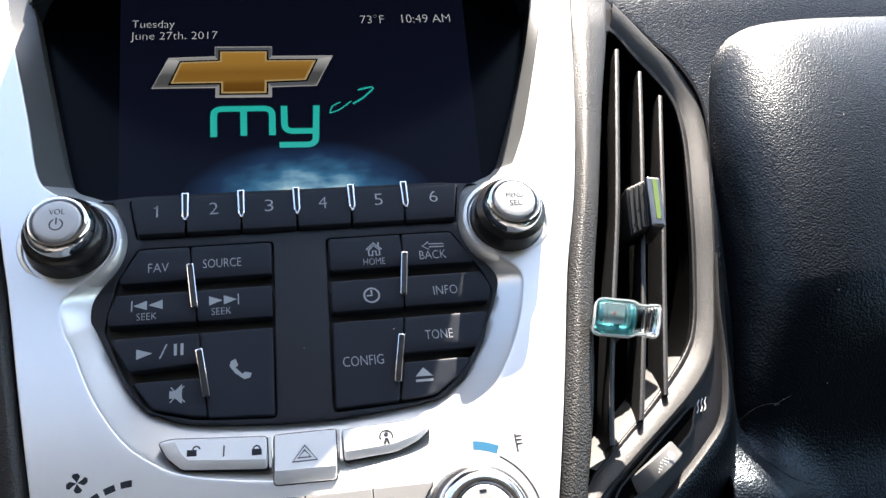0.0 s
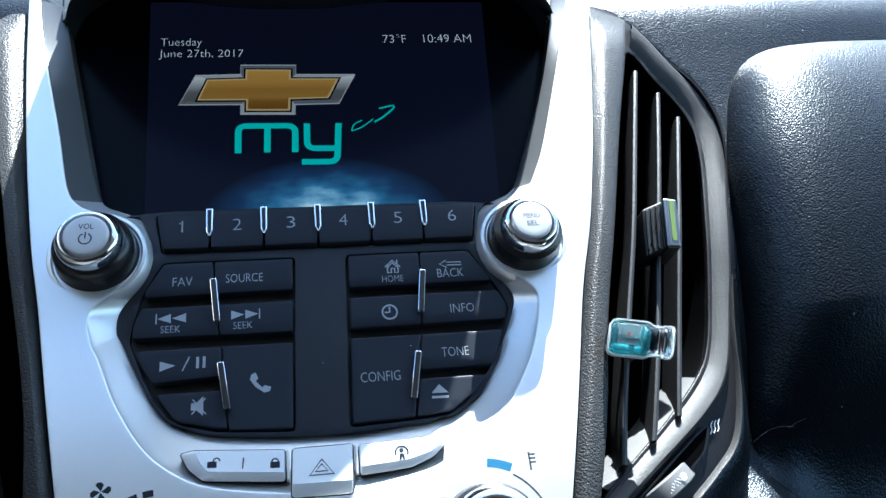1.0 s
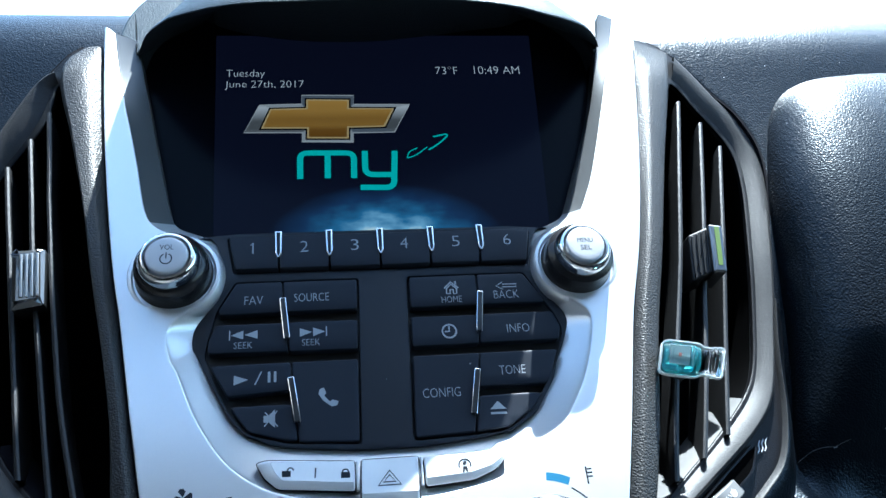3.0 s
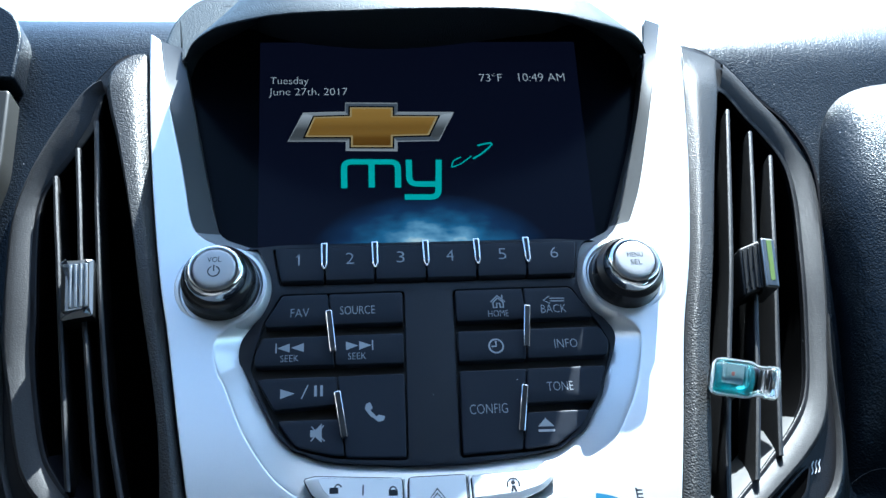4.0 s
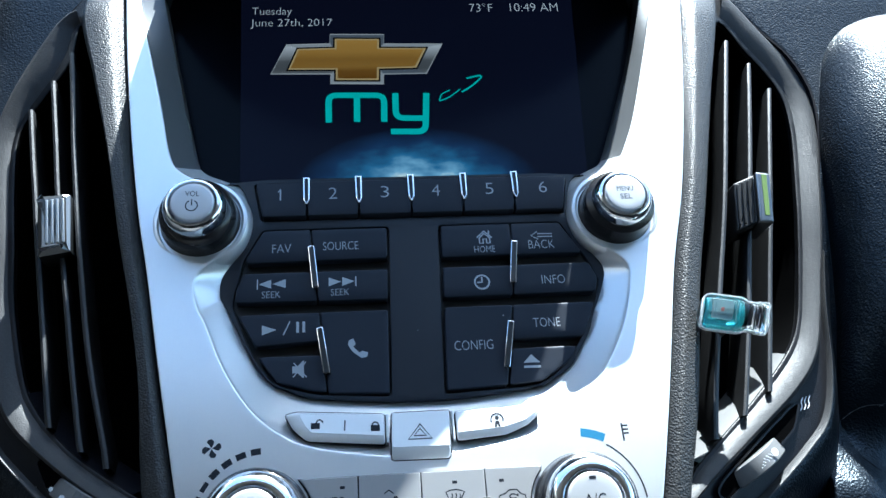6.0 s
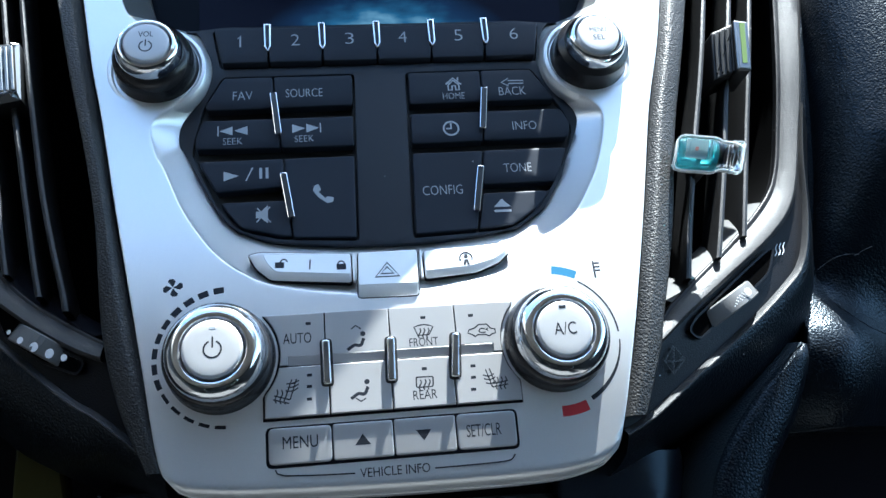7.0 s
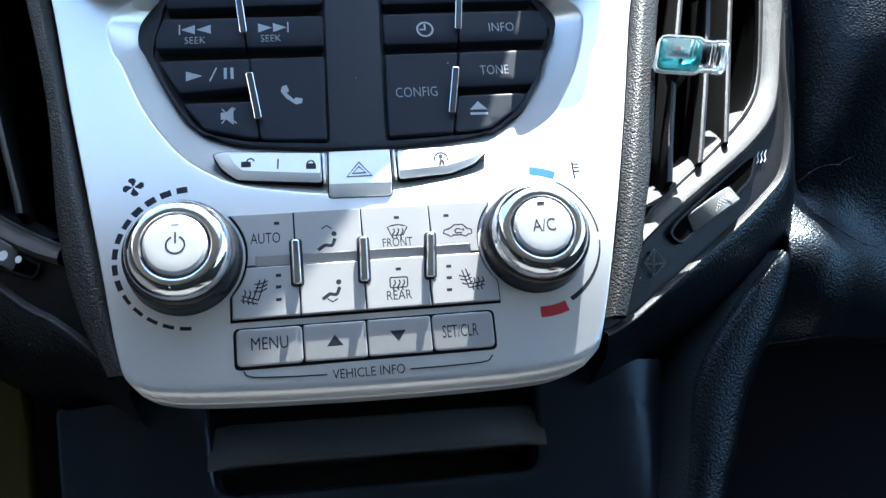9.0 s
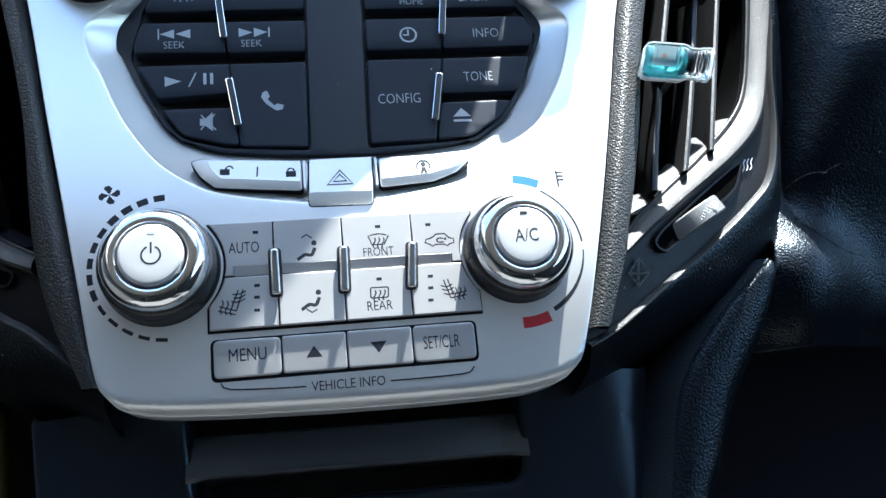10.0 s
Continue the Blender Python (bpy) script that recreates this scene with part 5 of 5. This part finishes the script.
def vent(name, seam, opening, frame_line, slats, side, label, lows, silver_side, open_side):
    k = thing(name, (side * 120, 20, 30), label, "air vent", "side air vents")
    hole = smooth_loop(opening, 3)
    if side < 0:
        inner = smooth_loop([(-64.6, -101), (-71, -80), (-77.6, -52), (-84.4, -21), (-90.6, 10), (-95.2, 31), (-102, 68.8), (-108.6, 112.7), (-113.6, 144)], 4, False)
    else:
        inner = smooth_loop([(62.2, -101.5), (69, -81), (76.2, -54.6), (84.4, -24.6), (92.6, 6), (102, 36.4), (112.4, 77.7), (122.4, 125), (127.4, 150)], 4, False)
    outer = smooth_loop(seam, 3, False) + inner
    bm = bmesh.new()
    sheet(bm, outer, [hole], lambda u, v: vent_y(u, v) + 1.2, 6, 2.5, 0.8)
    part("housing", bm, HOUSING, k)
    # ridge between the silver face and the opening
    bm = bmesh.new()
    loops = []
    for s, y in ((0.0, 3), (0.0, 0.8), (0.05, 0.1), (0.18, -1.6), (0.27, -2.5), (0.34, -2.9), (0.45, -3.1), (0.65, -3.2), (0.85, -3.2), (0.92, -2.6), (0.96, -1.2), (0.97, 3), (0.98, 16)):
        lp = []
        for k2 in range(64):
            v = lows[0] + (lows[1] - lows[0]) * k2 / 63
            ua, ub = curve(v, *silver_side), curve(v, *open_side)
            lp.append(bm.verts.new((ua + (ub - ua) * s, vent_y(ua + (ub - ua) * s, v) + (y if y > 0 else y * (1 - step(v, 125, 150))), v)))
        loops.append(lp)
    for a, b in zip(loops, loops[1:]):
        bridge(bm, a, b, False)
    part("inner_ridge", bm, FINE_GRAIN, k, "grained ridge beside the silver bezel")
    # raised frame along the outer side of the opening
    rim = smooth_loop(frame_line, 2, False)
    edge = smooth_loop(seam, 2, False)
    for i, p in enumerate(rim):      # along the upper bar the frame reaches out to the seam
        q = min(edge, key=lambda e: (e - p).length)
        if p.y > -10:
            rim[i] = p + (q - p) * 0.92 * step(p.y, -10, 20) * (1 - step((q - p).length, 5, 9))
    near = []
    for p in rim:
        best = min(hole, key=lambda q: (q - p).length)
        near.append(best)
    bm = bmesh.new()
    loops = []
    for s, dy in ((0, 0.8), (0.0, -1.2), (0.06, -2.0), (0.15, -2.3), (0.4, -1.5), (0.7, 0.4), (0.9, 2.1), (1.0, 3.2), (0.95, 7), (0.6, 16)):
        lp = []
        for p, q in zip(rim, near):
            w = p + (q - p) * s
            lp.append(bm.verts.new((w.x, vent_y(w.x, w.y) + dy, w.y)))
        loops.append(lp)
    for a, b in zip(loops, loops[1:]):
        bridge(bm, a, b, False)
    bmesh.ops.remove_doubles(bm, verts=bm.verts[:], dist=0.01)
    part("frame", bm, FRAME_GRAIN, k, "raised satin frame of the vent")
    # throat, its deep shade put into the near-black colour
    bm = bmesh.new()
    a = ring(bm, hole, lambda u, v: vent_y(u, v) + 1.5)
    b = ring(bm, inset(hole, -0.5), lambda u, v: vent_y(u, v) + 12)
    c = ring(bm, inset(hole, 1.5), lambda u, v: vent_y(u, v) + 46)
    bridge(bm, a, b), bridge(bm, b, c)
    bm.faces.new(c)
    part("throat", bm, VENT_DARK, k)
    # sill inside the lower edge of the opening
    low = [p for p in hole if abs(p.x) > 78 and p.y < -24 and abs(p.x) > abs(curve(p.y, *open_side)) + 2.5]
    bm = bmesh.new()
    loops = [[bm.verts.new((p.x - side * x, vent_y(p.x, p.y) + y, p.y + z)) for p in low] for x, y, z in ((-0.4, 1.6, -0.4), (0, 2.4, 0.2), (0.8, 6, 1.6), (2.0, 14, 4.0), (2.5, 22, 5.0))]
    for a, b in zip(loops, loops[1:]):
        bridge(bm, a, b, False)
    # right: sunlight, left: shade, both put into the sill's colour
    part("sill", bm, SUNLIT_SILL if side > 0 else CARPET, k)
    for ln in slats:
        bm = bmesh.new()
        path = smooth_loop(ln, 4, False)
        loops = []
        for du, dy in ((-0.75, 22), (-1.15, 1.2), (-0.8, 0.3), (0, 0), (0.8, 0.3), (1.15, 1.2), (0.75, 22)):
            loops.append([bm.verts.new((p.x + du + side * 0.12 * max(dy, 0), vent_y(p.x, p.y) - 2 + dy, p.y)) for p in path])
        for a, b in zip(loops, loops[1:]):
            bridge(bm, a, b, False)
        part("slat", bm, SLAT, k)
    return k


vent_r = vent("air_vent", SEAM_R, OPEN_R, FRAME_R,
              [[(143.4, 117), (130.6, 71), (118.2, 26.8), (108, -6), (97.9, -38.7), (93.2, -57)], [(152.8, 107), (142, 68), (130.7, 28.6), (120.5, -8), (110.7, -38.2), (107, -49)],
               [(160, 95), (150.5, 63), (140.9, 29.8), (131, -4), (121.7, -34), (119.8, -40.5)]], 1, "black air vent with upright slats, a tab and a thumbwheel", (-99, 151.5),
              ((-101.5, -81, -54.6, -24.6, 6, 36.4, 77.7, 125, 153), (62.4, 69.2, 76.4, 84.6, 92.8, 102.2, 112.6, 122.6, 127.6)),
              ((-101.5, -86, -78, -70.5, -57, -36.7, -6, 26.4, 82.2, 129, 153), (69, 76, 79.2, 81.2, 85.9, 92.1, 99.7, 109.6, 126.6, 142.2, 149)))
vent_l = vent("air_vent", SEAM_L, OPEN_L, FRAME_L,
[[(-143.6, 86), (-139, 63), (-135.3, 45.6), (-127.5, 6), (-119.6, -31.1), (-117.5, -40)], [(-135.8, 97.5), (-130.3, 68), (-125.9, 43.6), (-117, 0), (-107.9, -40.2), (-105.5, -49)],
               [(-129.3, 109), (-125, 82), (-121.5, 59.2), (-109.1, -8.1), (-97.4, -50.5), (-96.4, -55)]], -1, "black air vent with upright slats and a chromed tab, mostly shaded", (-104, 146),
              ((-104, -80, -52, -21, 10, 31, 68.8, 112.7, 148), (-64.8, -71.2, -77.8, -84.6, -90.8, -95.4, -102.2, -108.8, -113.8)),
              ((-104, -86, -65, -29.4, -10.4, 18.9, 56.8, 96.2, 124, 138, 148), (-71, -79, -84.6, -88.7, -92.5, -99.6, -108.2, -119.2, -127.5, -126, -117)))

# direction tabs, sliding on the slats
bm = bmesh.new()
prism(bm, rounded([(125, 40.6), (134, 43.4), (130.4, 23), (122.5, 20.6)], 0.8), 5.6, 13, 0.7, 3, yf=lambda u, v: -0.42 * (u - 128) * 0.6)
tab = part("tab", bm, DARK, vent_r, "black direction tab")
bm = bmesh.new()
prism(bm, rounded([(132.6, 43.4), (138.2, 42.4), (135.0, 21.6), (129.6, 22.0)], 0.9), 2.2, 15, 0.9, 3)
face = part("tab_face", bm, SATIN, tab, "chromed face of the tab")
bm = bmesh.new()
prism(bm, rounded([(134.6, 42.2), (136.6, 41.8), (133.9, 24.4), (132.0, 24.6)], 0.5), 2.0, 1, 0.15, 2)
part("colour_strip", bm, material("pale_green_plastic", (0.15, 0.22, 0.06), 0.25, 0, 0, 900, 0.1, 0.3), face, "pale green strip")
for k in range(4):
    bm = bmesh.new()
    prism(bm, rounded([(125.8 + k * 2.0, 39.6 + 0.6 * k), (126.6 + k * 2.0, 39.8 + 0.6 * k), (124.2 + k * 1.9, 23), (123.4 + k * 1.9, 23)], 0.3), 4.9, 2, 0.3, 2, yf=lambda u, v: -0.42 * (u - 128) * 0.6)
    part("grip_rib", bm, DARK, tab)
RIB = material("brushed_rib_metal", (0.36, 0.36, 0.35), 0.3, 1.0, 0.15, 2500, 0.1, 0.1)
bm = bmesh.new()
prism(bm, rounded([(-131.2, 41.8), (-119.4, 41.4), (-116.8, 19.2), (-128, 18.2)], 0.4), 0.6, 15, 2.3, 1, yf=lambda u, v: 0.16 * (-118 - u))
tab_l = part("tab", bm, SATIN, vent_l, "satin chrome direction tab", sharp=15)
for k in range(4):
    bm = bmesh.new()
    u = -126.6 + k * 1.9
    prism(bm, rounded([(u - 0.65, 38.6), (u + 0.65, 38.6), (u + 2.9, 21.6), (u + 1.6, 21.6)], 0.3), -0.3 + 0.16 * (-118 - u), 2, 0.4, 3)
    part("grip_rib", bm, RIB, tab_l)

# thumbwheels in their slots, and symbols on the housings
def thumb(k, pts, wheel, side):
    # flat plate whose black colour stands in for the slot's shade
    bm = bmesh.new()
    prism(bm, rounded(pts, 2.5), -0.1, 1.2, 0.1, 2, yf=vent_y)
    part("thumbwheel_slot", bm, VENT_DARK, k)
    bm = bmesh.new()
    stroke(bm, rounded(pts, 2.5), 0.7, -0.5, 1.2, True, vent_y)
    part("slot_rim", bm, HOUSING, k, "raised rim round the thumbwheel slot")
    a, b = Vector(wheel[0]), Vector(wheel[1])
    t = (b - a).normalized()
    n = Vector((-t.y, t.x))
    L = (b - a).length
    bm = bmesh.new()
    loops = []
    for j in range(25):
        f = j / 24
        bulge = math.sin(math.pi * f) ** 0.8
        lp = []
        for h, back in ((-3.0, 4.0), (-3.0, 0.5), (-2.6, 0.0), (0, -0.1), (2.4, 0.0), (2.8, 0.5), (2.8, 4.0)):
            p = a + t * (L * f) + n * h
            mid = a + t * (L * f)
            front = vent_y(mid.x, mid.y) + 2.0 - 7.5 * bulge + (0.25 if j % 2 else 0)
            lp.append(bm.verts.new((p.x, vent_y(mid.x, mid.y) + 3 if back > 3 else front + back, p.y)))
        loops.append(lp)
    for p, q in zip(loops, loops[1:]):
        bridge(bm, p, q, False)
    w = part("thumbwheel", bm, WHEEL if side > 0 else GREY, k, "ribbed thumbwheel")
    return w


w = thumb(vent_r, [(131.8, -43.4), (127, -53), (110, -65.5), (94, -76.2), (90.4, -73.6), (93.5, -69.8), (116, -53.6), (127.8, -45.4)], ((97.5, -70.6), (121, -57)), 1)
icon(w, WHITE, -5.7, [disc(113.4, -61.6, 1.3)], yf=vent_y, name="mark")
bm = bmesh.new()
for i in range(5):
    for j in range(4):
        prism(bm, disc(107.2 + i * 1.1 + j * 0.5, -66.6 + i * 0.75 + j * 0.95, 0.22, 6), -5.6, 0.1, 0.02, 1, vent_y)
part("dots", bm, WHITE, w)
for k in range(3):
    icon(vent_r, WHITE, 0.45, (), [smooth_loop([(131.8 + 1.6 * k, -46.6 + 0.4 * k), (132.9 + 1.6 * k, -45.2 + 0.4 * k), (133 + 1.6 * k, -43.6 + 0.4 * k), (134.2 + 1.6 * k, -42 + 0.4 * k)], 0.5, False)], 0.32, yf=vent_y, name="airflow_symbol")
icon(vent_r, FINE_GRAIN, 0.0, (), [[(83.9, -78.2), (83, -83), (82.5, -86.7)], [(79.8, -83), (83, -83), (87.4, -82.3)]], 0.6, [[(83.9, -78.2), (79.8, -83.0), (82.5, -86.7), (87.4, -82.3)]], yf=vent_y, name="closed_vent_symbol")
w = thumb(vent_l, [(-121, -50), (-116, -60), (-104, -68.5), (-92, -74), (-90, -70.5), (-102, -63.5), (-113, -53.5), (-118, -48)], ((-96, -69), (-115, -57)), -1)
icon(w, WHITE, -5.6, [disc(-112.5, -59.7, 0.7), disc(-108.7, -62.7, 1.0), disc(-104.2, -65.3, 1.4), disc(-99.1, -67.9, 1.4), disc(-94.5, -69.8, 1.0)], yf=vent_y, name="mark")

# ---- a thread of lint on the airbag cover ----
lint = thing("lint_thread", (196, 20, -58), "fine pale thread of lint lying on the dashboard", "lint")
for pts in ([(157, -47.2), (161.5, -44.4), (166, -43.6), (170, -44.4)], [(168.5, -44.6), (171, -43.2), (174.5, -42.2)]):
    bm = bmesh.new()
    stroke(bm, smooth_loop(pts, 0.8, False), 0.07, -0.10, 0.1, False, airbag_y)
    part("fibre", bm, PRINT, lint)

# ---- small bottle clipped to the vent ----
bottle = thing("bottle_charm", (104, -11, -18.4), "small clear bottle of teal liquid clipped to the vent slats", "air freshener")
ax = Vector((math.cos(radians(-18)), math.sin(radians(-18))))
def turned(profile, mat, name, label="", n=32, squash=0.72):
    """A bottle-like body turned round the charm's own axis, flattened a little towards the vent."""
    bm = bmesh.new()
    loops = []
    nrm = Vector((-ax.y, ax.x))
    for x, r in profile:
        x *= 0.80
        c = Vector((104, -18.4)) + ax * x
        loops.append([bm.verts.new((c.x + nrm.x * r * math.sin(2 * math.pi * k / n), -11 - 0.33 * x + r * squash * math.cos(2 * math.pi * k / n), c.y + nrm.y * r * math.sin(2 * math.pi * k / n))) for k in range(n)])
    for a, b in zip(loops, loops[1:]):
        bridge(bm, a, b)
    bm.faces.new(loops[0]), bm.faces.new(loops[-1])
    return part(name, bm, mat, bottle, label)


FADED = material("faded_label_print", (0.10, 0.20, 0.22), 0.5, 0, 0, 900, 0.05, 0.05)
CLEAR = material("clear_acrylic", (0.92, 0.95, 0.96), 0.06, 0, 0, 900, 0.02, 0.02, transmission=1.0, ior=1.33)
TEAL = material("teal_liquid", (0.08, 0.42, 0.47), 0.15, 0, 0, 900, 0.05, 0.15, transmission=0.75, ior=1.33)
turned([(-11.6, 3.8), (-12.1, 4.8), (-11.4, 5.8), (-9.5, 6.1), (2.0, 6.0), (3.4, 5.5), (4.4, 4.9), (8.2, 4.8), (8.6, 5.2), (9.3, 5.2), (9.7, 4.9), (10.4, 5.3), (12.2, 5.2), (12.8, 4.2)], CLEAR, "shell", "clear acrylic shell")
turned([(-10.8, 3.6), (-10.9, 4.6), (-10.0, 5.1), (1.6, 5.0), (3.0, 4.2), (3.4, 3.2)], TEAL, "liquid", "teal liquid filling")
for x0, x1, h, mat, nm in ((-9.6, -1.6, 3.4, material("pale_teal_label", (0.17, 0.28, 0.29), 0.5, 0, 0, 500, 0.1, 0.2), "label_sheet"), (-6.2, -5.0, 0.7, material("faded_red_print", (0.22, 0.07, 0.06), 0.5, 0, 0, 900, 0.05, 0.05), "label_mark"), (-8.6, -8.0, 2.2, FADED, "label_bar"), (-0.6, -0.2, 3.8, FADED, "label_bar")):
    bm = bmesh.new()
    nrm = Vector((-ax.y, ax.x))
    q = [Vector((104, -18.4)) + ax * x + nrm * s for x, s in ((x0 * 0.8, -h), (x1 * 0.8, -h), (x1 * 0.8, h), (x0 * 0.8, h))]
    d = -15.2 if nm == "label_sheet" else -15.35
    prism(bm, rounded(q, 0.3), d, 0.12, 0.03, 1, yf=lambda u, v: -0.33 * (u - 104))
    part(nm, bm, mat, bottle)
# light caught by the clear rim, put into a near-white colour
RIM_GLINT = material("acrylic_rim_glint", (0.80, 0.84, 0.85), 0.2, 0, 0, 900, 0.05, 0.1, transmission=0.25)
bm = bmesh.new()
half = [(-11.9, 4.6), (-11.2, 5.7), (-9.4, 6.2), (2.0, 6.1), (3.4, 5.6), (4.5, 5.0), (8.1, 4.9), (8.6, 5.3), (9.3, 5.3), (9.7, 5.0), (10.4, 5.4), (12.1, 5.3), (12.7, 4.4)]
path = [Vector((104, -18.4)) + ax * (x * 0.80) + Vector((-ax.y, ax.x)) * r for x, r in half + [(x, -r) for x, r in half[::-1]]]
stroke(bm, path, 0.55, -12.4, 1.5, True, yf=lambda u, v: -0.33 * (u - 104))
part("rim", bm, RIM_GLINT, bottle, "moulded rim with its glint painted near-white")
bm = bmesh.new()
prism(bm, rounded([(103, -21), (106.5, -21), (106.5, -15), (103, -15)], 1), -6.5, 12, 0.6, 2)
part("clip", bm, DARK, bottle, "black plastic clip")

# ---- storage bin below the bezel ----
BIN = material("smooth_black_console_plastic", (0.011, 0.0145, 0.022), 0.24, 0, 0.05, 1500, 0.3, 0.4, spec=0.32, tint=(0.75, 0.9, 1.0))
TRAY = material("grey_tray_plastic", (0.075, 0.077, 0.084), 0.32, 0, 0.05, 1500, 0.3, 0.4)
bin_ = thing("storage_bin", (0, 40, -140), "open black storage bin in the console below the bezel", "storage bin")
bm = bmesh.new()
sheet(bm, rounded([(-96, -104), (94, -104), (92, -126), (84, -230), (-84, -230), (-94, -124)], 4),
      [rounded([(-50.6, -106), (49.5, -106), (47, -136.8), (-48.5, -134.9)], [1, 1, 5, 5])], lambda u, v: 24 + 0.06 * (-110 - v) + 5 * step(abs(u), 78, 96), 8, 20, 2.5)
part("surround", bm, BIN, bin_)
# tray that slopes forward to a rounded lip, over the dark slot
bm = bmesh.new()
loops = []
for v, y in ((-114.0, 62), (-114.2, 36), (-114.8, 33.2), (-119, 30), (-123, 27.8), (-125, 26.8), (-125.8, 26.4), (-126.4, 26), (-127, 26.3), (-127.4, 27.4), (-127.6, 30), (-127.6, 60)):
    lp = []
    for k in range(40):
        u = -51 + 101 * k / 39
        side = 1 - step(min(u + 51, 50 - u), 0, 7)
        lp.append(bm.verts.new((u, y + (24 - y) * 0.8 * side * step(-v, 115, 122) if y < 50 else y, v - 0.019 * (u + 48) - 0.6 * side)))
    loops.append(lp)
for a, b in zip(loops, loops[1:]):
    bridge(bm, a, b, False)
part("tray", bm, TRAY, bin_, "sloping black tray with a rounded lip")
bm = bmesh.new()
a = ring(bm, rounded([(-51, -125.5), (50, -126), (48, -138), (-49.5, -136)], 4), 28)
b = ring(bm, rounded([(-49, -125.5), (48, -126), (46, -136), (-48, -134)], 4), 62)
bridge(bm, a, b)
bm.faces.new(b)
part("slot", bm, DARK, bin_, "dark open slot under the tray")
bm = bmesh.new()
sheet(bm, rounded([(-46.5, -135.6), (43, -137.6), (41, -228), (-43, -228)], [4, 4, 2, 2]), [], lambda u, v: 24.6 + 0.06 * (-110 - v), 8, 3, 1.2)
part("lower_door", bm, TRAY, bin_, "smooth dark door below the slot")
